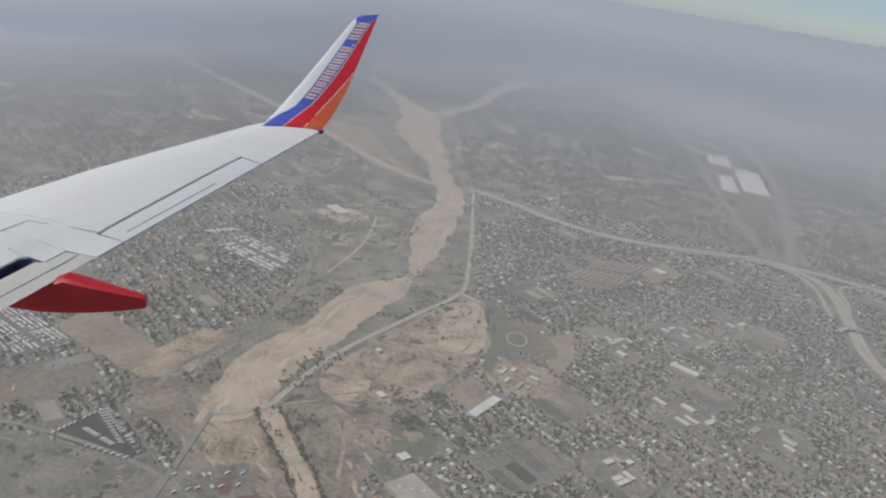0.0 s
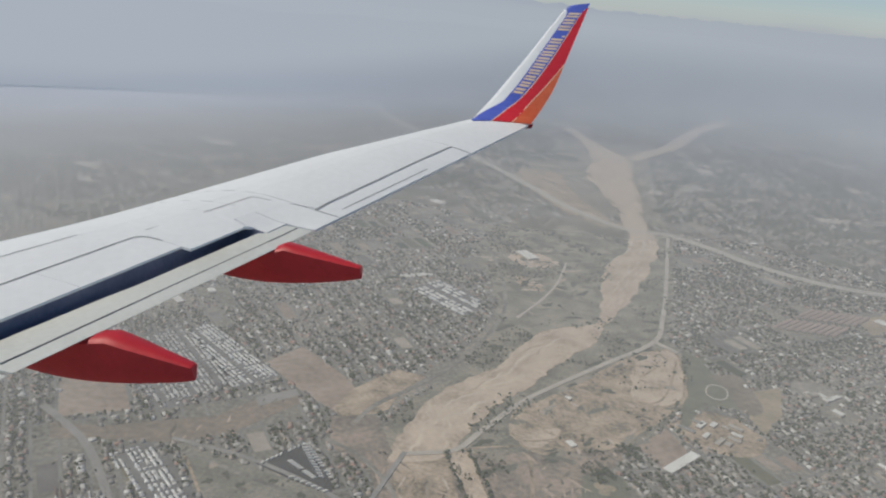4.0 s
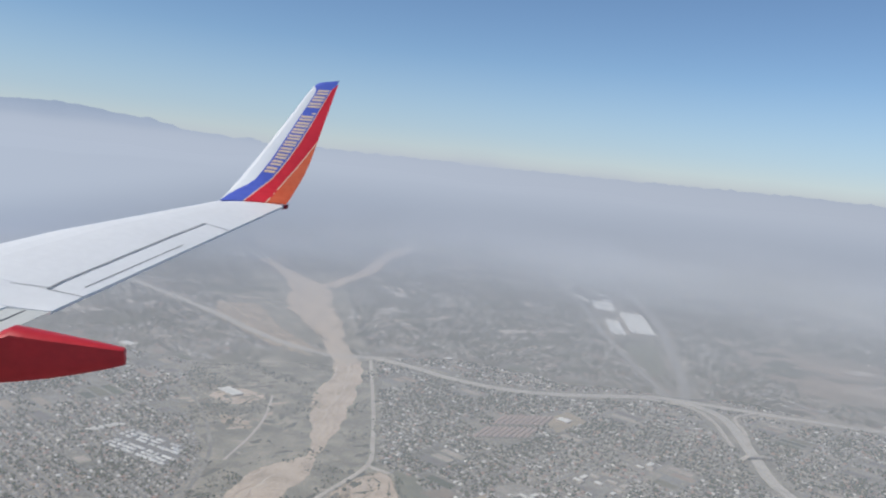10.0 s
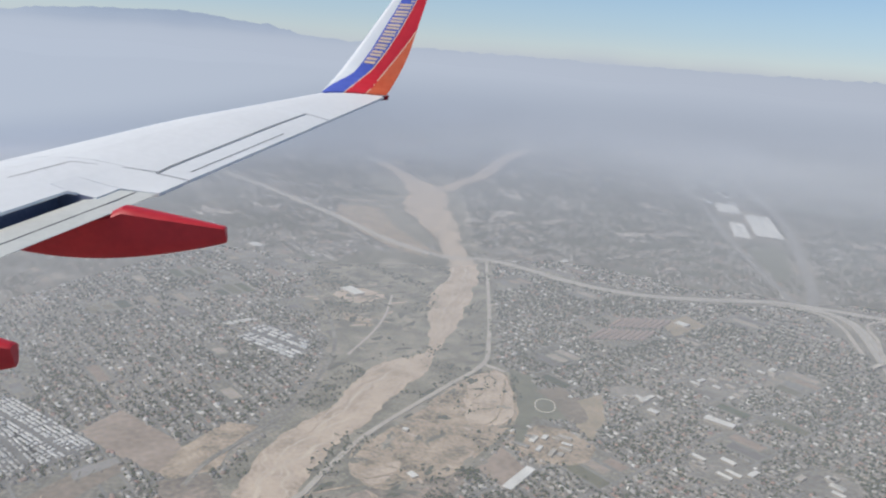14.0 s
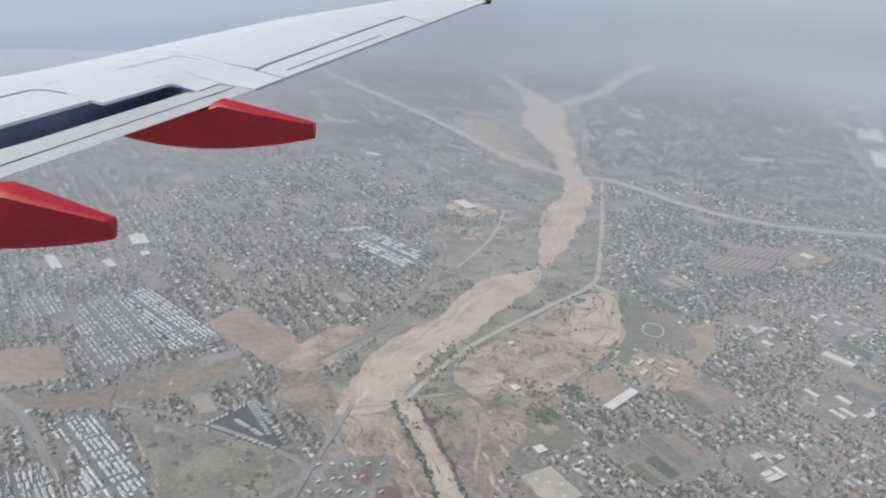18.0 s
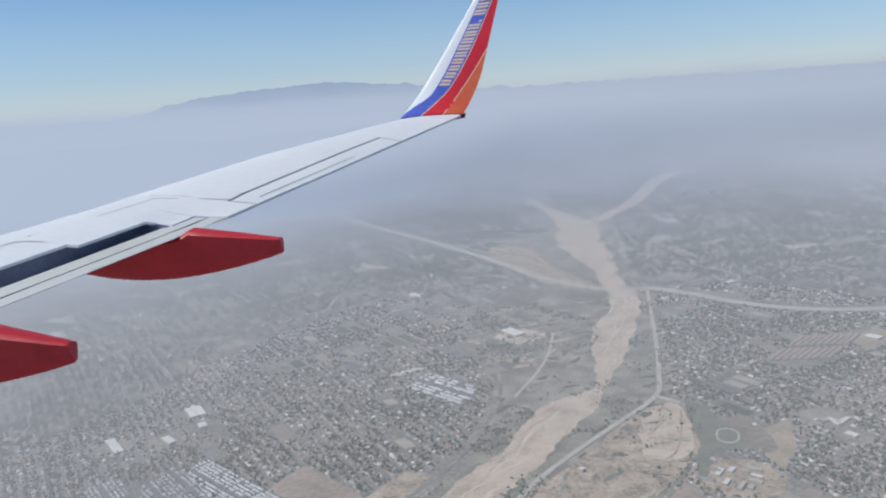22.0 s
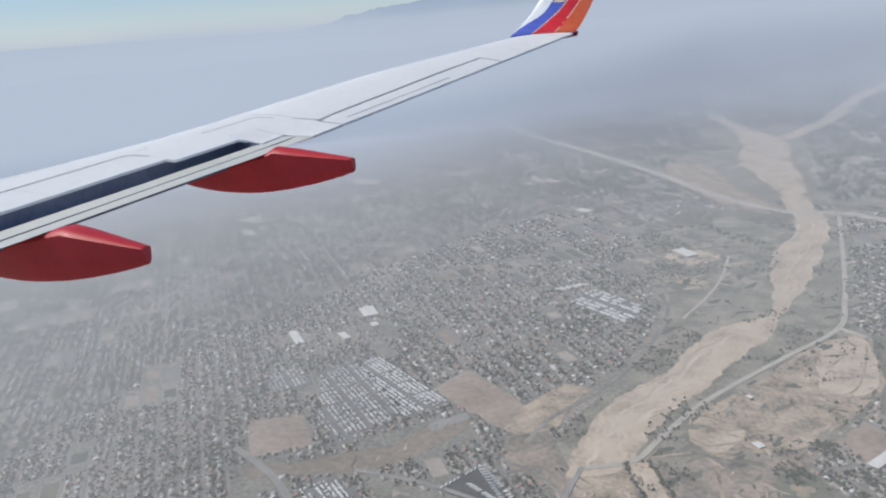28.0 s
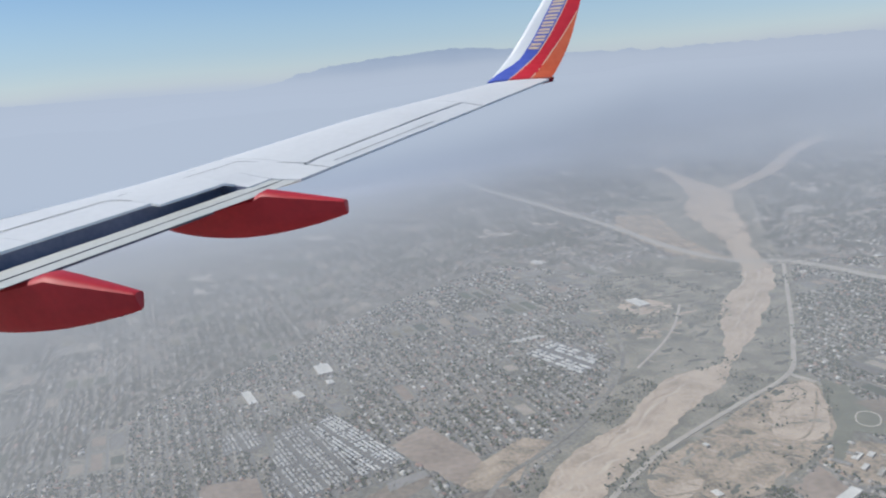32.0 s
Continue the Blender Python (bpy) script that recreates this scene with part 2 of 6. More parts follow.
def smooth_line(pts, step=14.0):
    """A Catmull-Rom line through a few points."""
    p = np.array(pts, float)
    p = np.vstack([2 * p[0] - p[1], p, 2 * p[-1] - p[-2]])
    out = []
    for i in range(1, len(p) - 2):
        n = max(2, int(np.hypot(*(p[i + 1] - p[i])) / step))
        t = np.linspace(0, 1, n, endpoint=False)[:, None]
        a, b, c, d = p[i - 1], p[i], p[i + 1], p[i + 2]
        out.append(0.5 * (2 * b + (c - a) * t + (2 * a - 5 * b + 4 * c - d) * t**2 + (3 * b - a - 3 * c + d) * t**3))
    return np.vstack([*out, p[-2:-1]])


def wobble(line, amount, scale, seed):
    out = []
    for x, y in line:
        v = noise.noise_vector((x / scale, y / scale, seed))
        out.append((x + v[0] * amount, y + v[1] * amount))
    return np.array(out)


def inside(poly, x, y):
    """Which of the points lie inside a polygon."""
    poly = np.asarray(poly, float)
    r = np.zeros(len(x), bool)
    for (x0, y0), (x1, y1) in zip(poly, np.roll(poly, -1, 0)):
        if y0 != y1:
            r ^= ((y0 > y) != (y1 > y)) & (x < (x1 - x0) * (y - y0) / (y1 - y0) + x0)
    return r


def near(line, x, y, d):
    """Which of the points lie nearer than d to a line."""
    r = np.zeros(len(x), bool)
    line = np.asarray(line, float)
    for a, b in zip(line, line[1:]):
        ab = b - a
        t = np.clip(((x - a[0]) * ab[0] + (y - a[1]) * ab[1]) / max(ab @ ab, 1e-6), 0, 1)
        r |= np.hypot(x - a[0] - t * ab[0], y - a[1] - t * ab[1]) < d
    return r


def strip(name, pts, width, mat, dz, label, category, kind="structure", thick=0.25, edge=0.0, step=14.0):
    """A road along a line, with a raised edge of its thickness."""
    c = smooth_line(pts, step)
    d = np.gradient(c, axis=0)
    n = np.stack([-d[:, 1], d[:, 0]], 1) / np.maximum(np.hypot(d[:, 0], d[:, 1]), 1e-6)[:, None]
    w = np.full(len(c), width / 2)
    if edge:
        w = w * (1 + edge * np.array([noise.noise((x / 40, y / 40, 3.0)) for x, y in c]))
    L, R = c + n * w[:, None], c - n * w[:, None]
    bm = bmesh.new()
    rows = []
    for a, b in zip(L, R):
        za, zb = land(*a) + dz, land(*b) + dz
        rows.append([bm.verts.new(q) for q in ((a[0], a[1], za - thick), (a[0], a[1], za), (b[0], b[1], zb), (b[0], b[1], zb - thick))])
    for p, q in zip(rows, rows[1:]):
        for i in range(3):
            bm.faces.new((p[i], p[i + 1], q[i + 1], q[i]))
    bmesh.ops.recalc_face_normals(bm, faces=bm.faces)
    ob = part(name, bm, mat)
    return tagged(ob, label, category, kind=kind)


def patch(name, pts, mat, dz, label, category, ragged=6.0, kind="structure", straight=False):
    """A flat piece of land with an uneven outline."""
    p = np.array(pts, float)
    if straight:
        ring = np.vstack([p, p[:1]])
        line = np.vstack([a + (b - a) * np.linspace(0, 1, max(2, int(np.hypot(*(b - a)) / 9)), endpoint=False)[:, None] for a, b in zip(ring, ring[1:])])
    else:
        line = smooth_line(np.vstack([p, p[:1]]), 9.0)[:-1]
    line = wobble(line, ragged, 35.0, dz * 7)
    bm = bmesh.new()
    top = [bm.verts.new((x, y, float(land(x, y)) + dz)) for x, y in line]
    low = [bm.verts.new((x, y, float(land(x, y)) - 0.05)) for x, y in line]
    bm.faces.new(top)
    for i in range(len(top)):
        j = (i + 1) % len(top)
        bm.faces.new((top[i], low[i], low[j], top[j]))
    bmesh.ops.recalc_face_normals(bm, faces=bm.faces)
    return tagged(part(name, bm, mat), label, category, kind=kind)


RIVER_L = [(-170, 757), (-172, 784), (-174, 844), (-166, 906), (-136, 973), (-93, 1036), (-77, 1119), (-36, 1214), (41, 1280), (50, 1396), (54, 1580), (93, 1729), (107, 1891), (81, 2087), (36, 2326), (-20, 2546), (-10, 2850), (-60, 3200), (-160, 3480)]
RIVER_R = [(-140, 765), (-113, 799), (-105, 838), (-86, 882), (-73, 937), (-36, 1020), (19, 1133), (44, 1186), (58, 1265), (94, 1389), (126, 1523), (172, 1784), (166, 1927), (146, 2068), (149, 2330), (128, 2600), (128, 2880), (20, 3180), (-120, 3500)]
BRANCH = [(122, 2946), (227, 3189), (310, 3385), (420, 3667), (557, 3809)]
EARTH = [(143, 1218), (177, 1205), (177, 1082), (149, 994), (99, 907), (25, 845), (-21, 833), (-45, 865), (-47, 918), (18, 1023), (89, 1146)]
LEVEE = [(201, 1910), (175, 1523), (160, 1359), (141, 1241), (67, 1126), (2, 1028), (-46, 948), (-86, 853), (-107, 804), (-163, 775)]
CROSSRD = [(137, 1242), (175, 1209)]
FREEWAY = [(-1250, 3750), (-900, 3260), (-476, 2706), (-232, 2366), (-69, 2108), (54, 1966), (124, 1931), (208, 1935), (298, 1870), (379, 1790), (491, 1723), (607, 1704), (728, 1710), (859, 1720), (960, 1690), (1143, 1613), (1334, 1545), (1480, 1480)]
SOUTHFWY = [(880, 1718), (955, 1650), (965, 1560), (905, 1360), (862, 1220), (858, 1086), (850, 919), (842, 780), (830, 640)]
RAMP_A = [(800, 1720), (915, 1660), (930, 1570), (885, 1400)]
RAMP_B = [(1090, 1638), (1000, 1590), (965, 1490), (912, 1380)]
QUARRY = [(-157, 1578), (-90, 1629), (-36, 1585), (-64, 1535), (-98, 1522)]
QUARRYRD = [(-24, 1589), (-32, 1464), (-51, 1360), (-86, 1243)]
BANKRD = [(-206, 1652), (-144, 1457), (-113, 1294), (-117, 1182), (-145, 1046), (-180, 956), (-222, 875), (-235, 820)]
SANDBAR = [(-238, 2518), (-110, 2505), (-27, 2219), (61, 2017), (104, 1943), (26, 1942), (-82, 2075), (-196, 2286)]
DIRT = [(-399, 928), (-370, 997), (-283, 930), (-260, 904), (-269, 839), (-319, 868)]
TAN_FIELD = [(269, 1109), (319, 1144), (306, 1055), (272, 987), (256, 1015)]
TAN_LOT = [(520, 1512), (599, 1579), (623, 1516), (531, 1441)]
BASIN = [(1012, 2274), (1130, 2330), (1118, 2235), (1035, 2030), (985, 1930), (944, 1905)]
PARK_FAR = [(-283, 1293), (-245, 1366), (-155, 1297), (-155, 1239), (-176, 1211)]
PARK_A = [(-545, 983), (-523, 1015), (-366, 898), (-402, 844), (-457, 894)]
PARK_B = [(-666, 921), (-631, 956), (-584, 909), (-623, 872)]
PARK_C = [(-583, 936), (-550, 985), (-414, 857), (-452, 773), (-510, 799)]
MAIN_STREET = [(-225, 545), (-180, 482), (-115, 397), (-40, 300)]
CROSS_STREET = [(-236, 546), (-192, 614), (-143, 684)]
YARD = [(-432, 529), (-349, 583), (-257, 494), (-137, 373), (-248, 308), (-375, 421)]
TRACK_A = [(-475, 603), (-382, 494), (-277, 383), (-222, 323)]
TRACK_B = [(-419, 613), (-319, 494), (-222, 388), (-182, 347)]
OVERPASS = [(-361, 380), (-323, 427), (-277, 487), (-241, 533)]
YARD_ROAD = [(-345, 548), (-325, 535), (-310, 520), (-278, 500)]
RED_LOT = [(-198, 446), (-189, 454), (-146, 400), (-156, 390)]
TRAILERS = [(-256, 443), (-240, 480), (-157, 374), (-181, 353)]
TRAILER_ROW = [(-386, 596), (-380, 600), (-306, 506), (-312, 502)]
DEPOT = [(-341, 382), (-333, 391), (-307, 361), (-316, 354)]
OVAL = [(222, 1090)][0]
SCHOOL = [(211, 967)][0]
BRICK_ROWS = [(340, 1385), (449, 1536), (561, 1542), (449, 1399)]
WHITE_FAR = [(-622, 1187), (-693, 1055), (-614, 1076), (-584, 1132), (568, 1512), (478, 1063), (407, 1966), (-375, 1925), (15, 982), (-107, 1594), (385, 1086)]
WHITE_NEAR = [(25, 867), (-110, 488), (59, 664), (-204, 576), (-196, 533), (-324, 559), (57, 742), (-99, 428), (-413, 358), (-394, 379)]
DIAMOND = [(67, 781)][0]
GRID = [(-626, 1046), (-115, 397)]
CORRIDOR = [(-205, 1565), (-203, 1811), (-88, 1940), (106, 2018), (212, 1957), (178, 1411), (158, 1270), (191, 1178), (189, 1077), (148, 970), (64, 839), (-85, 746), (-205, 735), (-201, 826), (-187, 894), (-146, 1009), (-116, 1244)]
NORTH_WASTE = [(-262, 2697), (-131, 2822), (-180, 3200), (250, 3200), (189, 2971), (189, 2446), (185, 2139), (212, 1986), (56, 2050), (-86, 2221)]
OVERPASS_S = [(806, 1066), (858, 1076), (912, 1084)]
OVERPASS_N = [(862, 1332), (895, 1340), (940, 1335)]
GROVES = [(95, 880), (62, 812), (-226, 461), (-450, 430), (-175, 546), (-520, 400), (-420, 330)]
STRIP_FAR = [(1240, 4030), (1245, 3772), (1250, 3525), (1250, 3266), (1235, 3120)]
WAREHOUSES = [(1205, 2610, 390, 84), (1085, 2512, 250, 48), (1205, 2930, 210, 80)]    # x, y, length, width
WAREHOUSE_LAND = [(1020, 2340), (1140, 2330), (1185, 2390), (1320, 2820), (1310, 3060), (1190, 3060), (1070, 2640)]
PIT_A = [(107, 1165), (109, 1092), (142, 1143), (171, 1185), (150, 1056), (122, 1012), (67, 996), (7, 938), (-24, 891)]
PIT_B = [(-45, 944), (-53, 898), (-41, 855), (3, 872), (67, 931), (106, 1007)]
PIT_C = [(-107, 804), (-70, 826), (-33, 841)]
FIELD_B = [(-263, 902), (-226, 979), (-180, 974), (-203, 920), (-206, 857), (-252, 830), (-271, 839)]
FIELD_C = [(-612, 789), (-546, 822), (-490, 752), (-556, 709)]
WEST_YARD = [(-650, 470), (-600, 545), (-520, 575), (-454, 538), (-371, 423), (-248, 308), (-290, 262), (-400, 300), (-470, 330), (-560, 380)]
HILLS = [(1330, 1740), (1320, 1950), (1420, 2300), (1660, 2400), (1850, 2200), (1750, 1700)]
LONG_SHED = [(-507, 554), (-422, 468)]
WEST_HALLS = [(-467, 472), (-494, 488), (-505, 421), (-398, 425), (-473, 382), (-394, 379), (-411, 355)]
WEST_ROAD = [(-582, 518), (-515, 451), (-443, 378), (-377, 322)]
WEST_LOOP = [(-323, 410), (-358, 449), (-391, 458), (-408, 437), (-451, 409), (-519, 407)]
CREEK = [(-30, 640), (-14, 600), (-30, 560)]
QUARRY_B = [(-114, 1458), (-86, 1455), (-51, 1401), (-69, 1388), (-104, 1414)]
FIELD_D = [(211, 1143), (261, 1158), (282, 1057), (252, 1040), (230, 1118)]
DARK_FIELD = [(183, 1223), (218, 1199), (212, 1112), (183, 995), (161, 956), (176, 1073)]
PIT_PALE = [(107, 1154), (145, 1204), (174, 1186), (174, 1082), (146, 1019), (107, 1025), (101, 1089)]
PIT_PALE_B = [(-36, 873), (9, 900), (4, 863), (-23, 838)]


CHANNEL = [(-103, 802), (-80, 753), (-59, 709), (-42, 673), (-27, 630), (-19, 609)]
SAND_FLAT = [(-164, 759), (-116, 788), (-93, 731), (-92, 691), (-132, 690), (-160, 719)]
WASTE = [(-240, 826), (-173, 769), (-106, 801), (-21, 833), (95, 885), (66, 807), (21, 718), (7, 618), (-184, 576), (-172, 692)]
DAM_ROAD = [(-161, 779), (-168, 709), (-175, 638), (-180, 577)]
WASTE_ROAD = [(-21, 823), (-10, 753), (-10, 689)]
WASTE_ROAD_B = [(-255, 775), (-201, 750), (-147, 688), (-155, 629)]
VAN_LOT = [(-174, 670), (-101, 697), (-86, 598), (-169, 580)]
RED_SCRUB = [(-128, 661), (-117, 673), (-109, 650), (-120, 642)]
RED_SCRUB_B = [(-104, 640), (-86, 649), (-75, 621), (-96, 612)]
TRIANGLE_LOT = [(-307, 700), (-274, 760), (-217, 700), (-213, 674), (-266, 688)]
GREEN_FIELD = [(-408, 709), (-306, 694), (-202, 670), (-215, 605), (-253, 561), (-279, 555), (-339, 632)]
FIELD_TRACK = [(-394, 694), (-350, 686), (-300, 674), (-258, 666)]
FIELD_TRACK_B = [(-385, 688), (-355, 653), (-306, 594)]
FIELD_ROAD = [(-415, 715), (-314, 706), (-209, 673), (-132, 624)]
PARK_D = [(-460, 662), (-425, 697), (-318, 605), (-327, 548), (-364, 548), (-396, 614)]
PARK_E = [(-477, 562), (-420, 596), (-374, 546), (-410, 530), (-440, 540)]
WEST_STREET = [(-588, 726), (-526, 693), (-478, 659), (-400, 580)]
BROWN_BAND = [(-555, 697), (-497, 710), (-393, 778), (-343, 870), (-309, 850), (-359, 748), (-406, 709), (-483, 686), (-534, 668)]
LOW_FIELD = [(-268, 825), (-214, 847), (-175, 777), (-194, 736), (-243, 759)]
PALE_STRIP = [(-369, 834), (-331, 874), (-321, 861), (-357, 815)]
SCHOOL_LOT = [(104, 893), (143, 952), (174, 887), (138, 843)]
LONG_HALL = [(138, 846), (175, 898)]
FIVE_HALLS = [(-310, 1350), (-274, 1380)]
TAN_HALL = [(69, 678)][0]
QUARRY_ZONE = [(-190, 1640), (-30, 1660), (0, 1560), (-40, 1380), (-120, 1380), (-180, 1500)]
BIG_HALL = [(770, 905)][0]
CAMPUSES = [(300, 780, 6, 30, (-10, -62)), (525, 1195, 9, 40, None), (640, 1285, 4, 22, None), (430, 930, 7, 36, None), (210, 640, 5, 26, (40, -30)), (370, 1150, 5, 30, None), (560, 900, 6, 34, (50, 20))]
NORTHFWY = [(940, 1712), (1015, 1870), (1150, 2220), (1310, 2660), (1395, 2960), (1440, 3300), (1440, 3600)]
WAREHOUSE_ROAD = [(905, 1730), (925, 1880), (985, 2280), (1055, 2640), (1130, 2960), (1160, 3250), (1165, 3600)]


def build_ground():
    radii = np.concatenate([np.linspace(0, 3200, 33), np.linspace(3300, 4860, 27)])
    n = 360
    a = np.linspace(0, 2 * np.pi, n, endpoint=False)
    r, t = np.meshgrid(radii[1:], a, indexing="ij")
    x, y = r * np.sin(t), r * np.cos(t)
    z = land(x, y)
    z = z - np.clip((r - 3000) / 500, 0, 1) * 1.6
    verts = np.stack([x, y, z], -1).reshape(-1, 3)
    k = np.arange((len(radii) - 2) * n)
    i, j = k // n, k % n
    q = np.stack([i * n + j, (i + 1) * n + j, (i + 1) * n + (j + 1) % n, i * n + (j + 1) % n], 1)[:, ::-1]
    ob = raw("ground", verts, q, SOIL)
    # the middle disc
    bm = bmesh.new()
    bm.from_mesh(ob.data)
    bm.verts.ensure_lookup_table()
    bm.faces.new([bm.verts[j] for j in range(n)][::-1])
    bmesh.ops.recalc_face_normals(bm, faces=bm.faces)
    bm.to_mesh(ob.data)
    bm.free()
    return tagged(ob, "dusty tan and grey valley floor rising to hazy foothills", "ground", kind="structure")


RIDGE = [(-180, 30), (-70, 20)] + [(-38.4, -33), (-34.0, -58), (-30.5, -66), (-28.8, -12), (-27.1, 37), (-24.9, 65), (-22.1, 95), (-19.5, 99), (-17.2, 116), (-14.2, 108), (-11.1, 79), (-8.7, 50), (-6.3, 27), (-2.4, 17), (1.2, 13), (7.0, 16), (12.5, 6), (17.7, 12), (23.1, 12), (29.7, 22)] + [(60, 20), (180, 30)]


def build_mountains():
    """A far ridge all round, as a plain glowing backdrop with haze painted into its colour."""
    m = bpy.data.materials.new("painted_haze_mountain")
    m.use_nodes = True
    n, l = m.node_tree.nodes, m.node_tree.links
    b = n["Principled BSDF"]
    b.inputs["Base Color"].default_value = (0.1, 0.11, 0.13, 1)
    b.inputs["Roughness"].default_value = 1
    b.inputs["Specular IOR Level"].default_value = 0
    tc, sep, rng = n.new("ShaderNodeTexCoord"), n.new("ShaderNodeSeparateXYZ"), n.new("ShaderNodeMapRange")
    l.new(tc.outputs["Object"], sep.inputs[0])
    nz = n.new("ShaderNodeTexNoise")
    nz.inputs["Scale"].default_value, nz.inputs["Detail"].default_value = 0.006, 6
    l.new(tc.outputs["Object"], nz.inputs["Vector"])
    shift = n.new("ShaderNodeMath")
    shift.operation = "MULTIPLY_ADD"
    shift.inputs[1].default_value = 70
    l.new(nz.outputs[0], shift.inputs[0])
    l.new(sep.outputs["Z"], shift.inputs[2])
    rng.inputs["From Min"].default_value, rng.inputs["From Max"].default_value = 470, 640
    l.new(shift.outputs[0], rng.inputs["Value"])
    # haze as colour: paler towards the foot, bluer at the crest, and glowing
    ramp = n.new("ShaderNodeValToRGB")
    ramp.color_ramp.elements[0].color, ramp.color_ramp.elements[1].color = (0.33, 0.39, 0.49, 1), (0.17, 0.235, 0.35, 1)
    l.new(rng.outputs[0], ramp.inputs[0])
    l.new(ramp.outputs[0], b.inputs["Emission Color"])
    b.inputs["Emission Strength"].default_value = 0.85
    bm = bmesh.new()
    rows = []
    for k in range(1441):
        a = radians(k / 4 - 180)
        deg = k / 4 - 180
        bump = noise.noise((deg / 3, 0, 0)) * 10 + noise.noise((deg / 1.1, 3, 0)) * 15 + noise.noise((deg / 0.4, 8, 0)) * 8
        peak = lerp(RIDGE, deg)
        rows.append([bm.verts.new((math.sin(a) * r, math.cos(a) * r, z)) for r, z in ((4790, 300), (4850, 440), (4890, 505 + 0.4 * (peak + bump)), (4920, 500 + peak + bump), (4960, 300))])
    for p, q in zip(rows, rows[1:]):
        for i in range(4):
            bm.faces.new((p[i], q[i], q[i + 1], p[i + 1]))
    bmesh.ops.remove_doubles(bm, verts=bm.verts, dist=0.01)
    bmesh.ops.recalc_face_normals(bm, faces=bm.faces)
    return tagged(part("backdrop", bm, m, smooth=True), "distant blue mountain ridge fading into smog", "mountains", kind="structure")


def build_haze():
    """A sheet over the valley with smog haze painted on it, thin near by and thick towards the mountains."""
    m = bpy.data.materials.new("smog")
    m.use_nodes = True
    n, l = m.node_tree.nodes, m.node_tree.links
    n.remove(n["Principled BSDF"])
    tc = n.new("ShaderNodeTexCoord")
    flat = n.new("ShaderNodeVectorMath")
    flat.operation = "MULTIPLY"
    flat.inputs[1].default_value = (1, 1, 0)
    l.new(tc.outputs["Object"], flat.inputs[0])
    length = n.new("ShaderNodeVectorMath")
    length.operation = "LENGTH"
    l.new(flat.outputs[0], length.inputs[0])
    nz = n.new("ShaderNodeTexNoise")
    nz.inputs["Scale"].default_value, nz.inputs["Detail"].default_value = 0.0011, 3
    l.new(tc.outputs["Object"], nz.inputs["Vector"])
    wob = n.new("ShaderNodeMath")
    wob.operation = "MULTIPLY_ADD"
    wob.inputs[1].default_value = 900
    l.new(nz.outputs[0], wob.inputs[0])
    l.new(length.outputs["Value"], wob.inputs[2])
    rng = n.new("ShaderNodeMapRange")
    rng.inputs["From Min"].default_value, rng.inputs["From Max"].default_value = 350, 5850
    # the painted haze is denser on the forward side of the valley
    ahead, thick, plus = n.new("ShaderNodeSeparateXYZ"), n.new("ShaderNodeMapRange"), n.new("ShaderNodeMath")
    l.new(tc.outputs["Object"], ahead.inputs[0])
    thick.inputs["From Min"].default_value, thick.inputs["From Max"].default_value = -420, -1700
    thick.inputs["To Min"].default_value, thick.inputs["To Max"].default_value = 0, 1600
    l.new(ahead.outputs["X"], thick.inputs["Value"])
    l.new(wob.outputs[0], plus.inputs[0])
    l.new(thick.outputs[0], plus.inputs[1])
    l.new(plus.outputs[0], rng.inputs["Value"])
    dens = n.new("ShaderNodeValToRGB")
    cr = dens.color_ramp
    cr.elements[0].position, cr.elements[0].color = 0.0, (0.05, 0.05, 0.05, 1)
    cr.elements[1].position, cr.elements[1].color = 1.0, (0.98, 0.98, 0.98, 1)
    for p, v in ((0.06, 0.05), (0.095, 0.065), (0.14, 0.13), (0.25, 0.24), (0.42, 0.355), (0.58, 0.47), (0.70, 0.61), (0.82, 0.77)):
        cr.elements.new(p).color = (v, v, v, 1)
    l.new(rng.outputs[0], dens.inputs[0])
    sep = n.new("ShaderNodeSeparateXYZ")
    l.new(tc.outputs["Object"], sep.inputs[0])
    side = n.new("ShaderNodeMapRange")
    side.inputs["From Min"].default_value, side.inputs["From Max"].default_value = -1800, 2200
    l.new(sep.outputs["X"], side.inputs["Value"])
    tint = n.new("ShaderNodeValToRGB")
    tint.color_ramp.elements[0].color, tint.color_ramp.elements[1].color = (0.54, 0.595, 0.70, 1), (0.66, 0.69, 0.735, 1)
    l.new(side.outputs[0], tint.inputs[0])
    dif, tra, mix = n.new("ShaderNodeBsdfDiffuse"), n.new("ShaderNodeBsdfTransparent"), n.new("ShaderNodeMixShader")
    # haze colour painted by distance: warm white near by, bluer far off
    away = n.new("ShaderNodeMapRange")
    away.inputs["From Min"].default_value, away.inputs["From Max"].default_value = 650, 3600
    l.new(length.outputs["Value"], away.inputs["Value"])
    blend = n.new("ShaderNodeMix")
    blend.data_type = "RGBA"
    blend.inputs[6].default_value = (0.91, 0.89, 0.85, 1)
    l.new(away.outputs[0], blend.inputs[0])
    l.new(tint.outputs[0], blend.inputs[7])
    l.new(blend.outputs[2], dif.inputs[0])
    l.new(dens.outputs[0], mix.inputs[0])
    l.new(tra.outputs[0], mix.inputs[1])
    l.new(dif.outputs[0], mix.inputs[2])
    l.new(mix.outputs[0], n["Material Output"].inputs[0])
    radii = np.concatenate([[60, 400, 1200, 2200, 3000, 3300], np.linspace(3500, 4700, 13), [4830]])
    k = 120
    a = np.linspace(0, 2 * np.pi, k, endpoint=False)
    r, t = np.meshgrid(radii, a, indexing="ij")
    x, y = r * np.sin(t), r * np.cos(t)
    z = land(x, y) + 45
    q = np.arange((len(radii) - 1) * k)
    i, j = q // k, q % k
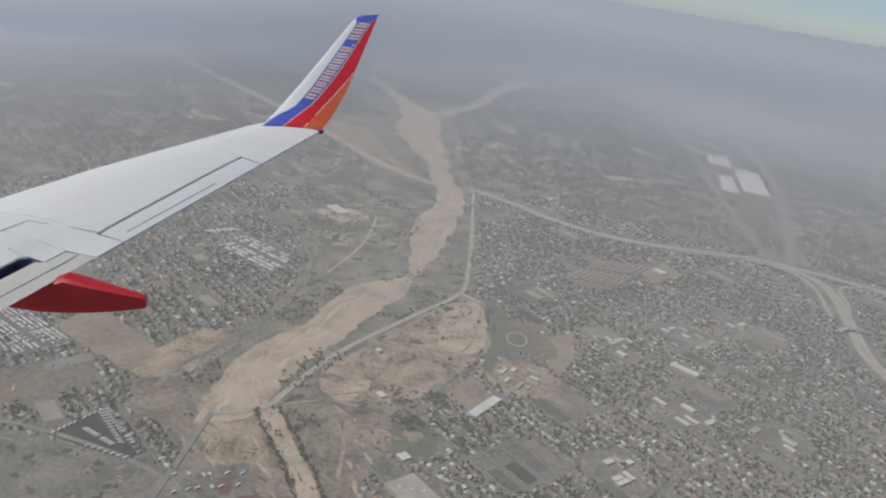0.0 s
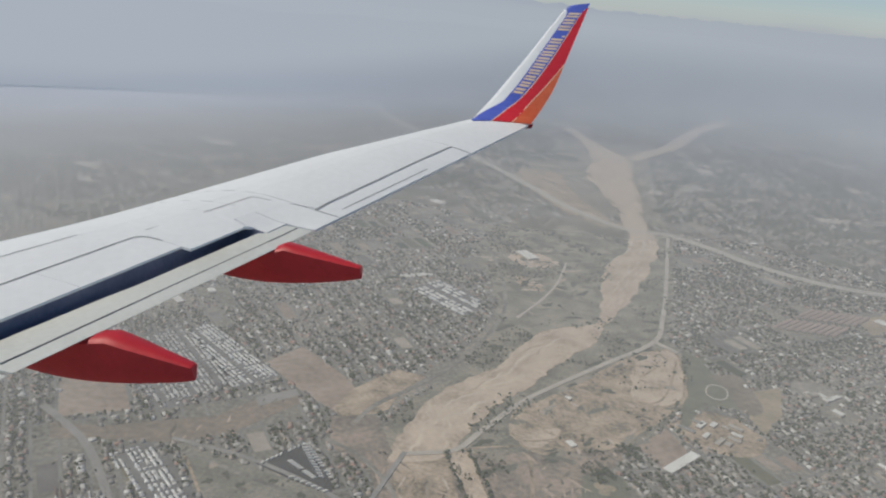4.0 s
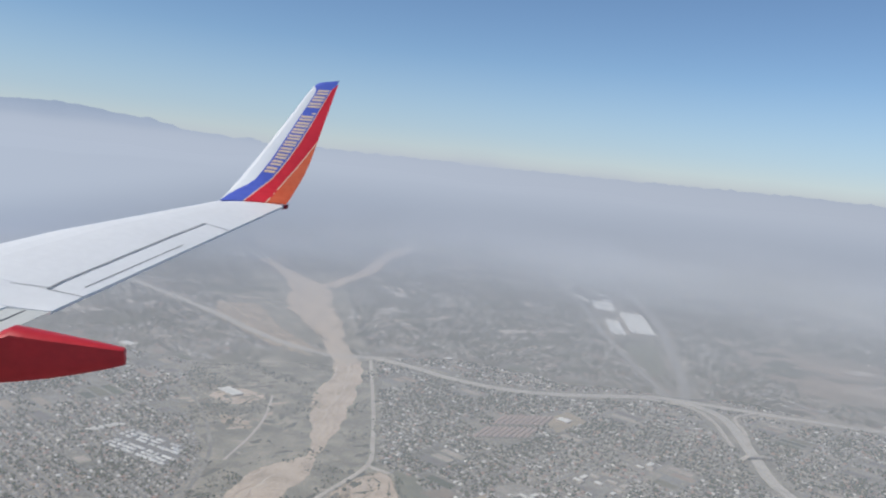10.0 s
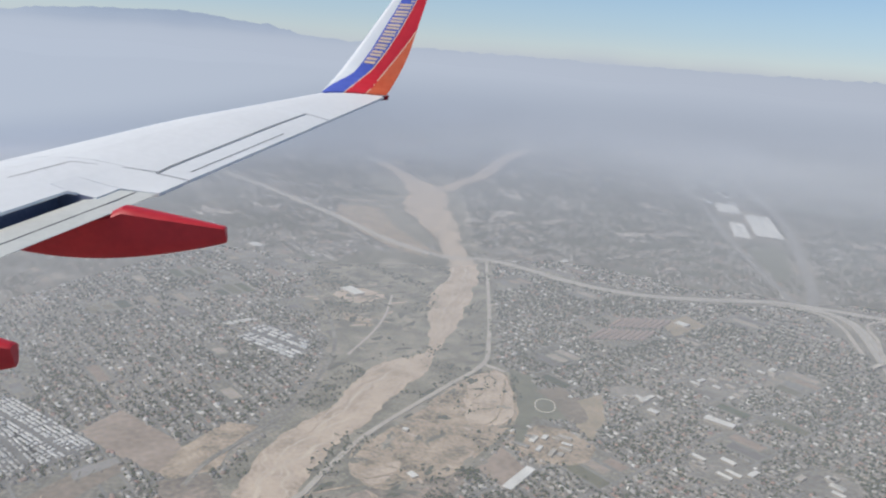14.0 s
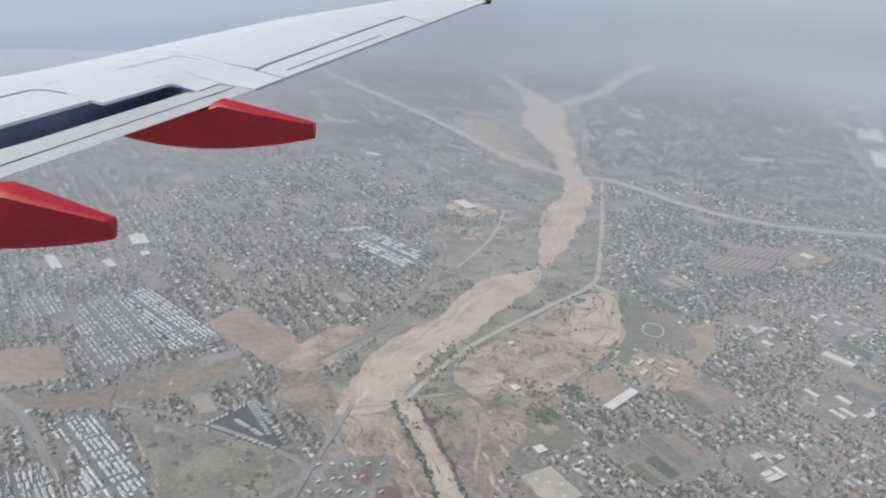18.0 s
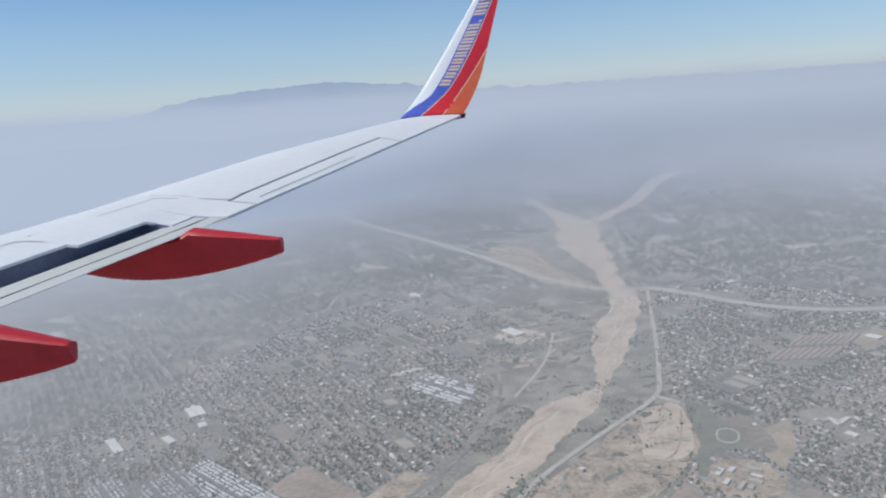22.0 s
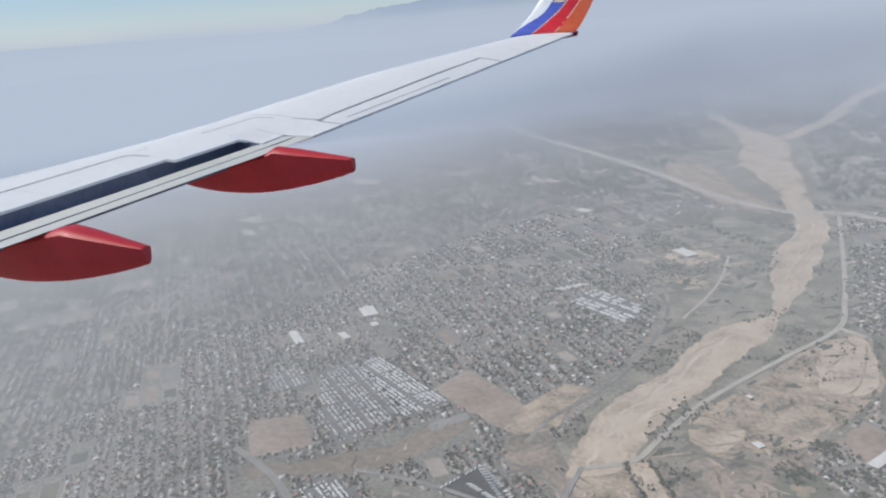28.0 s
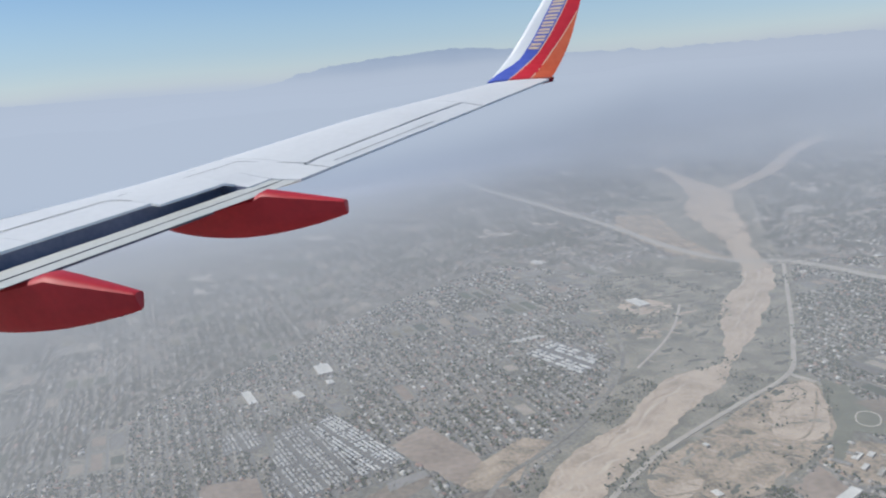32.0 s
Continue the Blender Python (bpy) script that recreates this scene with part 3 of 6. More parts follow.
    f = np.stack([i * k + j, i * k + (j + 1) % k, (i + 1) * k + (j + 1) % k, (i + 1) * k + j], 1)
    ob = raw("painted_haze_sheet", np.stack([x, y, z], -1).reshape(-1, 3), f, m)
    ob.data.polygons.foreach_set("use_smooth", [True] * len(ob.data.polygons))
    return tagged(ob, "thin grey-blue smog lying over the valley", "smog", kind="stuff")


def build_bank():
    """A glowing shell painted as the soft top of the smog in front of the mountains."""
    m = bpy.data.materials.new("glowing_haze_shell")
    m.use_nodes = True
    n, l = m.node_tree.nodes, m.node_tree.links
    n.remove(n["Principled BSDF"])
    tc, sep = n.new("ShaderNodeTexCoord"), n.new("ShaderNodeSeparateXYZ")
    l.new(tc.outputs["Object"], sep.inputs[0])
    nz = n.new("ShaderNodeTexNoise")
    nz.inputs["Scale"].default_value, nz.inputs["Detail"].default_value = 0.0016, 3
    l.new(tc.outputs["Object"], nz.inputs["Vector"])
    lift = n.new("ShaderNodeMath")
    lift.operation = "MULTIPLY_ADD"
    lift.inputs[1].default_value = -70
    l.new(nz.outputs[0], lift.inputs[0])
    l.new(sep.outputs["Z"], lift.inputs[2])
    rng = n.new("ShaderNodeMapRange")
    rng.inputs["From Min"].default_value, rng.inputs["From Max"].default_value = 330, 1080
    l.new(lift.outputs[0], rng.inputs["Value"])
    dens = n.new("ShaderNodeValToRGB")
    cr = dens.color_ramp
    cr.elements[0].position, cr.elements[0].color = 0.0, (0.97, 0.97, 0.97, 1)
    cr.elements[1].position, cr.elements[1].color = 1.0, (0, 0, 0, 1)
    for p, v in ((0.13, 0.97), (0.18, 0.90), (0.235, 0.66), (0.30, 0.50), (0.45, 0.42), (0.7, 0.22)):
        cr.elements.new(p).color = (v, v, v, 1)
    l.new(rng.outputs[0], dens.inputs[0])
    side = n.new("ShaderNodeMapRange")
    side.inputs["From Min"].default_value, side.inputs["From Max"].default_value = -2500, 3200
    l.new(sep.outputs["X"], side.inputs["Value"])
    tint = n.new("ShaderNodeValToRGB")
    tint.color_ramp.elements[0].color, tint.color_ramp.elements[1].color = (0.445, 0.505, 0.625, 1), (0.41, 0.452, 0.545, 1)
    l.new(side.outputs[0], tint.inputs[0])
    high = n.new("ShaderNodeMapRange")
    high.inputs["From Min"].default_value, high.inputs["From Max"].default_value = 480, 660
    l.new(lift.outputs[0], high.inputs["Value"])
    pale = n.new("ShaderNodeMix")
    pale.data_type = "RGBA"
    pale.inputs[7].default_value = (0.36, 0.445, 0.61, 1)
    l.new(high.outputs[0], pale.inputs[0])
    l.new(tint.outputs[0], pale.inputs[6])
    flat, length, onset, body = n.new("ShaderNodeVectorMath"), n.new("ShaderNodeVectorMath"), n.new("ShaderNodeMapRange"), n.new("ShaderNodeMath")
    flat.operation, length.operation, body.operation = "MULTIPLY", "LENGTH", "MULTIPLY"
    flat.inputs[1].default_value = (1, 1, 0)
    l.new(tc.outputs["Object"], flat.inputs[0])
    l.new(flat.outputs[0], length.inputs[0])
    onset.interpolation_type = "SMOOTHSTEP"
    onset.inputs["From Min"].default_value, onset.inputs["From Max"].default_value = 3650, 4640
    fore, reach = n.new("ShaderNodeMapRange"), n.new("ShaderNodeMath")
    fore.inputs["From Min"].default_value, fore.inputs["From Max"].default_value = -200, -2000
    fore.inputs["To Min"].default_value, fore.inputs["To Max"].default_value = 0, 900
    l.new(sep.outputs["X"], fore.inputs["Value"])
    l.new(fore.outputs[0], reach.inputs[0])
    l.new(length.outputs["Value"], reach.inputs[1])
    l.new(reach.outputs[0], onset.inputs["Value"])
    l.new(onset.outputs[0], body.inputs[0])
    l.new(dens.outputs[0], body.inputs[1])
    # the shell glows in the haze tint; its opacity is painted by height and distance
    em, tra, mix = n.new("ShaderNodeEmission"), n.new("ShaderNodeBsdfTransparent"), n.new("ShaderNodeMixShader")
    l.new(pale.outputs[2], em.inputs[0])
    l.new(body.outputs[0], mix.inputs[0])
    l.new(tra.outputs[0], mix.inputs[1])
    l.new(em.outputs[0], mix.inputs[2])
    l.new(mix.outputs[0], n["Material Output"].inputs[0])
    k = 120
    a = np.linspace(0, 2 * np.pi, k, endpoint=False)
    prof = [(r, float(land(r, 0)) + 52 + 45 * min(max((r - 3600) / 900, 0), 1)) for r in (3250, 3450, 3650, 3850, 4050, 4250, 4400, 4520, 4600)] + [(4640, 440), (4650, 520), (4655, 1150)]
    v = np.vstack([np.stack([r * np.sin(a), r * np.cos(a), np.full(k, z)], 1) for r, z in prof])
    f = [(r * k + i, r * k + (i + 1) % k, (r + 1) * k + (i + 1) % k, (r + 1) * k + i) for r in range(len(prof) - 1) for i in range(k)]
    return tagged(raw("backdrop_painted_smog", v, f, m), "pale glowing shell painted as smog low on the horizon", "smog", kind="structure")


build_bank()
build_ground()
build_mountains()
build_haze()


# ---- river, earthworks, fields ----
def build_river():
    """The sandy bed between its two banks, with shallow braided channels along it."""
    def bank(pts, seed):
        p = np.array(pts, float)
        p = np.vstack([2 * p[0] - p[1], p, 2 * p[-1] - p[-2]])
        t = np.linspace(0, 1, 24, endpoint=False)[:, None]
        line = np.vstack([0.5 * (2 * b + (c - a) * t + (2 * a - 5 * b + 4 * c - d) * t**2 + (3 * b - a - 3 * c + d) * t**3) for a, b, c, d in zip(p, p[1:], p[2:], p[3:])])
        return wobble(wobble(line, 11, 70, seed), 5, 17, seed + 5)
    L, R = bank(RIVER_L, 1.0), bank(RIVER_R, 2.0)
    bm = bmesh.new()
    rows = []
    for a, b in zip(L, R):
        row = []
        for s in np.linspace(0, 1, 9):
            p = a + (b - a) * s
            row.append(bm.verts.new((p[0], p[1], float(land(*p)) + 0.55 - 0.15 * math.sin(math.pi * s))))
        rows.append(row)
    for p, q in zip(rows, rows[1:]):
        for i in range(8):
            bm.faces.new((p[i], p[i + 1], q[i + 1], q[i]))
    bmesh.ops.recalc_face_normals(bm, faces=bm.faces)
    bed = tagged(part("river_bed", bm, SAND), "wide dry sandy river bed winding through the valley", "river bed", kind="structure")
    # dry braids: thin ribbons of darker and paler sand that wander along the bed
    rnd = random.Random(8)
    for k in range(28):
        i0 = rnd.randrange(0, 300)
        n = rnd.randrange(24, 80)
        s0, ph, amp, wide = rnd.uniform(0.08, 0.92), rnd.uniform(0, 6.3), rnd.uniform(0.04, 0.16), rnd.uniform(0.012, 0.05)
        bm = bmesh.new()
        prev = None
        for i in range(i0, min(i0 + n, len(L) - 1)):
            u = (i - i0) / n
            s = min(max(s0 + amp * math.sin(ph + 4 * u) + 0.04 * math.sin(ph * 3 + 17 * u), 0.03), 0.97)
            w = wide * math.sin(math.pi * u) + 0.002
            pair = [bm.verts.new((*(L[i] + (R[i] - L[i]) * v), float(land(*L[i])) + 0.60 + 0.004 * k)) for v in (s - w, s + w)]
            if prev:
                bm.faces.new((prev[0], prev[1], pair[1], pair[0]))
            prev = pair
        bmesh.ops.recalc_face_normals(bm, faces=bm.faces)
        part("dry_channel", bm, rnd.choice((WETSAND, WETSAND, WETSAND, PALESAND, PALESAND)), bed)
    return np.vstack([L[:-1], R[-2::-1]])


RIVER_POLY = build_river()
strip("creek", CREEK, 9, SAND, 0.3, "thin sandy creek below the river channel", "creek", edge=0.6)
patch("waste_ground", WASTE, WASTELAND, 0.13, "brown bare waste ground below the river bed", "bare land", 9)
patch("sand_flat", SAND_FLAT, EARTHM, 0.3, "pale sand flat beside the river channel", "sand", 12)
strip("river_channel", CHANNEL, 24, SAND, 0.42, "straight pale sandy channel below the river", "river channel", edge=0.25)
strip("dam_road", DAM_ROAD, 6, PAVED, 1.2, "straight pale road over the river's lower end", "road", thick=1.3)
strip("waste_track", WASTE_ROAD, 4, EARTHM, 0.5, "pale dirt track through waste ground", "track", edge=0.3)
strip("waste_track", WASTE_ROAD_B, 6, LOTGREY, 0.5, "grey road through waste ground", "road", edge=0.2)
patch("vehicle_lot", VAN_LOT, LOTGREY, 0.36, "grey-green storage lot with scattered white vehicles", "lot", 1.5, straight=True)
patch("red_scrub", RED_SCRUB, REDSOIL, 0.46, "dull red patch of stored material", "yard", 7)
patch("red_scrub", RED_SCRUB_B, REDSOIL, 0.47, "dull red patch of stored material", "yard", 7)
patch("trailer_lot", TRIANGLE_LOT, TARMAC, 0.4, "dark triangular paved lot full of white trailers", "lot", 0.5, straight=True)
patch("green_field", GREEN_FIELD, FALLOW, 0.24, "dull green-grey open field with pale tracks", "field", 3, straight=True)
strip("field_track", FIELD_TRACK, 5, LOTGREY, 0.34, "pale worn track across the open field", "track", edge=0.5)
strip("field_track", FIELD_TRACK_B, 3, EARTHM, 0.35, "thin pale dirt track across the open field", "track", edge=0.5)
strip("field_road", FIELD_ROAD, 6, PAVED, 0.45, "grey road along the open field", "road")
strip("west_street", WEST_STREET, 9, PAVED, 0.45, "broad grey street past the mobile homes", "street")
patch("brown_band", BROWN_BAND, BROWN, 0.26, "brown dusty strip of open land", "bare land", 2, straight=True)
patch("bare_field", LOW_FIELD, WASTELAND, 0.28, "dull brown bare field near the river", "field", 2, straight=True)
patch("pale_lot", PALE_STRIP, PAVED, 0.34, "pale paved strip beside the mobile homes", "lot", 0.5, straight=True)
patch("school_lot", SCHOOL_LOT, CLAY, 0.3, "reddish-brown bare lot beside a long hall", "lot", 1, straight=True)
strip("river_branch", BRANCH, 60, SAND, 0.25, "narrow dry sandy side branch of the river", "river bed", edge=0.5)
patch("earthworks", EARTH, EARTHM, 0.35, "graded bare earth of a gravel pit beside the levee", "bare earth", 10)
patch("quarry_ground", QUARRY, SAND, 0.3, "pale quarry ground on the river bank", "bare earth", 2, straight=True)
patch("quarry_ground", QUARRY_B, EARTHM, 0.32, "pale strip of quarry ground with stockpiles", "bare earth", 2)
patch("gravel_bench", PIT_PALE, SAND, 0.42, "pale bench of bare gravel in the pit", "bare earth", 8)
patch("gravel_bench", PIT_PALE_B, SAND, 0.43, "pale bench of bare gravel in the pit", "bare earth", 8)
patch("brown_field", FIELD_D, BROWN, 0.31, "reddish-brown bare field beside the running track", "field", 2)
patch("dark_field", DARK_FIELD, TURF, 0.29, "dark green field beside the gravel pit", "field", 3)
patch("river_terrace", CORRIDOR, SCRUB, 0.1, "dark scrubby river terrace with sandy gaps", "scrubland", 14)
patch("river_terrace", NORTH_WASTE, SCRUB, 0.11, "dark scrubby waste land along the upper river", "scrubland", 14)
patch("sandbar", SANDBAR, EARTHM, 0.28, "pale sand bar between freeway and river", "sand", 12)
patch("bare_field", DIRT, CLAY, 0.3, "reddish-brown bare field beside the mobile homes", "field", 1.0, straight=True)
patch("bare_field", FIELD_B, EARTHM, 0.33, "tan bare field beside the river bank", "field", 1.0, straight=True)
patch("bare_field", FIELD_C, CLAY, 0.31, "dull brown bare field among houses", "field", 1.0, straight=True)
patch("dry_field", TAN_FIELD, DRYGRASS, 0.3, "dry tan sports field beside the school", "field", 1.0, straight=True)
patch("bare_lot", TAN_LOT, DRYGRASS, 0.3, "bare tan lot round a white building", "lot", 1.0, straight=True)
patch("basin", BASIN, TURF, 0.3, "dark green basin below the warehouses", "basin", 1.0, straight=True)
patch("west_yard_ground", WEST_YARD, LOTGREY, 0.2, "grey and tan industrial ground beside the rail yard", "yard", 1.0, straight=True)
patch("brown_hills", HILLS, BROWN, 0.4, "reddish-brown bare land beyond the interchange", "bare land", 25)
strip("west_road", WEST_ROAD, 5, CONCRETE, 0.5, "pale straight road through the industrial ground", "road")
strip("west_loop", WEST_LOOP, 3.2, ASPHALT, 0.45, "curved dark spur track beside the rail yard", "track")
patch("rail_yard_ground", YARD, BALLAST, 0.3, "grey ballast ground of the rail yard", "rail yard", 1.0, straight=True)
patch("stacked_yard", RED_LOT, REDSOIL, 0.55, "dark red stacked storage yard beside the tracks", "yard", 1.0, straight=True)

def blotches(name, poly, n, mats, label, low, high, z, seed, stretch=2.2):
    """Uneven patches and spoil heaps scattered over a piece of open land, all in one mesh."""
    rnd = np.random.default_rng(seed)
    q = np.array(poly, float)
    c = rnd.uniform(q.min(0), q.max(0), (n * 4, 2))
    c = c[inside(q, c[:, 0], c[:, 1]) & ~inside(RIVER_POLY, c[:, 0], c[:, 1]) & ~near(RIVER_POLY[::4], c[:, 0], c[:, 1], high * 2)][:n]
    V, F = [], []
    turn = rnd.uniform(0, 3.14)
    for k, (x, y) in enumerate(c):
        r, t = rnd.uniform(low, high), turn + rnd.normal(0, 0.5)
        base = len(V)
        ph = rnd.uniform(0, 6.3, 3)
        for i in range(14):
            a = i / 14 * 2 * math.pi
            d = r * (1 + 0.3 * math.sin(2 * a + ph[0]) + 0.22 * math.sin(3 * a + ph[1]) + 0.15 * math.sin(5 * a + ph[2]))
            u, v = d * math.cos(a) * stretch, d * math.sin(a) / stretch
            V.append((x + u * math.cos(t) - v * math.sin(t), y + u * math.sin(t) + v * math.cos(t), z + 0.0012 * k))
        V.append((x, y, z + 0.0012 * k + rnd.uniform(0.05, 0.3)))
        F += [(base + i, base + (i + 1) % 14, base + 14) for i in range(14)]
    tagged(raw(name, V, F, mats), label, "bare ground", kind="stuff")


EARTH_MIX = material("mixed_spoil_and_scrub", (0.6, 0.6, 0.6), (1, 1, 1), 0.05, 0.95, spec=0.1, island=[
    (0.20, 0.175, 0.135), (0.56, 0.465, 0.375), (0.28, 0.235, 0.185), (0.15, 0.14, 0.105), (0.48, 0.39, 0.31), (0.35, 0.29, 0.23)])
GREY_MIX = material("mixed_dull_scrub", (0.6, 0.6, 0.6), (1, 1, 1), 0.05, 0.95, spec=0.1, island=[
    (0.13, 0.13, 0.10), (0.30, 0.27, 0.22), (0.18, 0.175, 0.14), (0.11, 0.115, 0.085), (0.38, 0.335, 0.275), (0.22, 0.205, 0.165)])
blotches("pit_spoil", EARTH, 120, EARTH_MIX, "heaps of spoil and scrub in the gravel pit", 1.0, 5, 0.48, 1)
blotches("waste_scrub", WASTE, 200, EARTH_MIX, "patches of scrub and bare soil on waste ground", 1.2, 6, 0.20, 2)
blotches("terrace_scrub", CORRIDOR, 300, GREY_MIX, "patches of dull scrub on the river terrace", 2.5, 11, 0.16, 3, 1.6)
blotches("field_scrub", GREEN_FIELD, 60, GREY_MIX, "worn patches on the open field", 1.2, 5, 0.27, 4, 1.3)
blotches("quarry_spoil", QUARRY_ZONE, 90, EARTH_MIX, "pale heaps and bare patches round the quarry", 2, 10, 0.26, 7, 1.8)
blotches("yard_marks", WEST_YARD, 110, GREY_MIX, "oily and worn patches on the industrial ground", 2, 8, 0.24, 8, 2.0)
blotches("band_scrub", BROWN_BAND, 26, EARTH_MIX, "worn patches on the dusty strip", 1.5, 6, 0.29, 5)


def build_far_lots():
    """Fields, yards and tree belts far up the valley, long and narrow."""
    rnd = np.random.default_rng(41)
    V, F = [], []
    for k in range(900):
        a, r = rnd.uniform(-0.95, 0.75), rnd.uniform(2050, 4500)
        c = np.array([math.sin(a), math.cos(a)]) * r
        t = rnd.normal(0.25, 0.5)
        u = np.array([math.cos(t), math.sin(t)]) * rnd.uniform(18, 95)
        v = np.array([-math.sin(t), math.cos(t)]) * rnd.uniform(8, 45)
        q = [c - u - v, c + u - v, c + u * rnd.uniform(0.5, 1.1) + v, c - u * rnd.uniform(0.5, 1.1) + v]
        xy = np.array(q + [c])
        if inside(RIVER_POLY, xy[:, 0], xy[:, 1]).any() or inside(SANDBAR, xy[:, 0], xy[:, 1]).any() or any(near(line, xy[:, 0], xy[:, 1], d).any() for line, d in ((BRANCH, 70), (FREEWAY, 40), (NORTHFWY, 40), (WAREHOUSE_ROAD, 40))):
            continue
        F.append(range(len(V), len(V) + 4))
        V += [(*p, float(land(*p)) + 0.5 + 0.001 * k) for p in q]
    tagged(raw("far_lots", V, [list(f) for f in F], FARLOTS), "hazy patchwork of fields, yards and tree belts", "fields", kind="stuff")


FARLOTS = material("hazy_patchwork_land", (0.6, 0.6, 0.6), (1, 1, 1), 0.01, 0.95, spec=0.1, island=[
    (0.10, 0.11, 0.075), (0.13, 0.13, 0.095), (0.40, 0.345, 0.285), (0.09, 0.10, 0.07), (0.30, 0.265, 0.22), (0.16, 0.155, 0.12), (0.52, 0.47, 0.41), (0.12, 0.12, 0.085)])
build_far_lots()

# ---- roads ----
def carriageways(name, pts, label, dz, wide):
    """A freeway: shoulder bed with two carriageways and a median barrier on it."""
    ob = strip(name, pts, wide, CONCRETE, dz, label, "freeway", thick=dz + 0.2)
    c = smooth_line(pts, 14)
    d = np.gradient(c, axis=0)
    n = np.stack([-d[:, 1], d[:, 0]], 1) / np.hypot(d[:, 0], d[:, 1])[:, None]
    for nm, o0, o1, up, mat in (("carriageway", 0.05, 0.40, 0.06, LANES), ("carriageway", -0.40, -0.05, 0.06, LANES), ("median_barrier", -0.012, 0.012, 0.5, CONCRETE)):
        rings = [[Vector((*(p + m * o * wide), float(land(*p)) + dz + u)) for o, u in ((o0, 0.004), (o0, up), (o1, up), (o1, 0.004))] for p, m in zip(c, n)]
        part(nm, loft(bmesh.new(), rings), mat, ob)


LANES = material("worn_concrete_lanes", (0.40, 0.375, 0.33), (0.52, 0.49, 0.44), 0.05, 0.9, fine=9, spec=0.2)
carriageways("freeway", FREEWAY, "pale concrete freeway crossing the valley and river", 1.2, 24)
strip("warehouse_road", WAREHOUSE_ROAD, 15, PAVED, 0.9, "grey road running north past the warehouses", "road", thick=0.9)
strip("freeway_north", NORTHFWY, 26, PAVED, 1.1, "grey freeway running north past the warehouses", "freeway", thick=1.2)
carriageways("freeway_south", SOUTHFWY, "wide pale concrete freeway leaving the interchange", 1.6, 24)
strip("ramp_west", RAMP_A, 8, CONCRETE, 2.2, "curved pale concrete freeway ramp", "ramp", thick=2.2)
strip("ramp_east", RAMP_B, 8, CONCRETE, 2.2, "curved pale concrete freeway ramp", "ramp", thick=2.2)
strip("levee_road", LEVEE, 8, CONCRETE, 1.0, "pale gravel road on the river levee", "road", thick=1.2)
strip("levee_crossing", CROSSRD, 9, CONCRETE, 1.3, "short pale concrete crossing road at the levee", "road", thick=1.4)
strip("quarry_road", QUARRYRD, 5, CONCRETE, 0.7, "pale dirt road down from the quarry", "road")
for line in (PIT_A, PIT_B, PIT_C):
    strip("pit_track", line, 3.2, EARTHM, 0.5, "pale dirt track looping through the gravel pit", "track", edge=0.4)
strip("bank_road", BANKRD, 7, LOTGREY, 0.7, "dusty grey-brown road along the far river bank", "road", edge=0.2)
strip("main_street", MAIN_STREET, 9, PAVED, 0.5, "long grey main street through the houses", "street")
strip("cross_street", CROSS_STREET, 9, PAVED, 0.54, "grey cross street through the houses", "street")
strip("yard_road", YARD_ROAD, 6, CONCRETE, 0.6, "pale road along the rail yard", "road")


# ---- the town: streets, houses and trees ----
g0, g1 = np.array(GRID[0], float), np.array(GRID[1], float)
gd = (g1 - g0) / np.hypot(*(g1 - g0))
GA, GB = gd, np.array([-gd[1], gd[0]])
CELL_A, CELL_B = 74.0, 27.0
OPEN = [WAREHOUSE_LAND, WASTE, VAN_LOT, TRIANGLE_LOT, GREEN_FIELD, PARK_D, PARK_E, BROWN_BAND, LOW_FIELD, SAND_FLAT, SCHOOL_LOT, PALE_STRIP, FIELD_D, DARK_FIELD, WEST_YARD, RED_LOT, TRAILERS, HILLS, CORRIDOR, FIELD_B, FIELD_C, NORTH_WASTE, RIVER_POLY, EARTH, QUARRY, SANDBAR, DIRT, TAN_FIELD, TAN_LOT, BASIN, YARD, PARK_FAR, PARK_A, PARK_B, PARK_C, BRICK_ROWS]
LINES = [(CREEK, 9), (CHANNEL, 14), (WEST_STREET, 7), (FIELD_ROAD, 6), (NORTHFWY, 24), (WAREHOUSE_ROAD, 16), (WASTE_ROAD_B, 6), (FREEWAY, 30), (SOUTHFWY, 30), (RAMP_A, 14), (RAMP_B, 14), (LEVEE, 16), (BANKRD, 14), (MAIN_STREET, 8), (CROSS_STREET, 8), (YARD_ROAD, 9), (BRANCH, 40)]
SPOTS = [(OVAL, 48), (SCHOOL, 50), (DIAMOND, 38), (TAN_HALL, 34), (BIG_HALL, 60)] + [((c[0], c[1]), c[3] * 1.25) for c in CAMPUSES] + [(p, 26) for p in WHITE_FAR] + [(p, 13) for p in WHITE_NEAR]


def free(x, y, margin=0.0):
    ok = np.ones(len(x), bool)
    for poly in OPEN:
        ok &= ~inside(poly, x, y)
    for line, d in LINES:
        ok &= ~near(line, x, y, d + margin)
    for (px, py), d in SPOTS:
        ok &= np.hypot(x - px, y - py) > d
    return ok


def in_view(x, y):
    r, a = np.hypot(x, y), np.degrees(np.arctan2(x, y))
    return (a > -64) & (a < 46) & (r > 230) & (r < 4250)


def clumps(x, y):
    """Slow variation from place to place between 0 and 1."""
    return 0.5 + 0.5 * np.sin(x / 97 + 1.3 * np.sin(y / 131)) * np.sin(y / 113 + 1.7 * np.sin(x / 171))


LEAFY = np.random.default_rng(17).uniform(0, 1, (80, 80)) ** 1.1 * 1.45


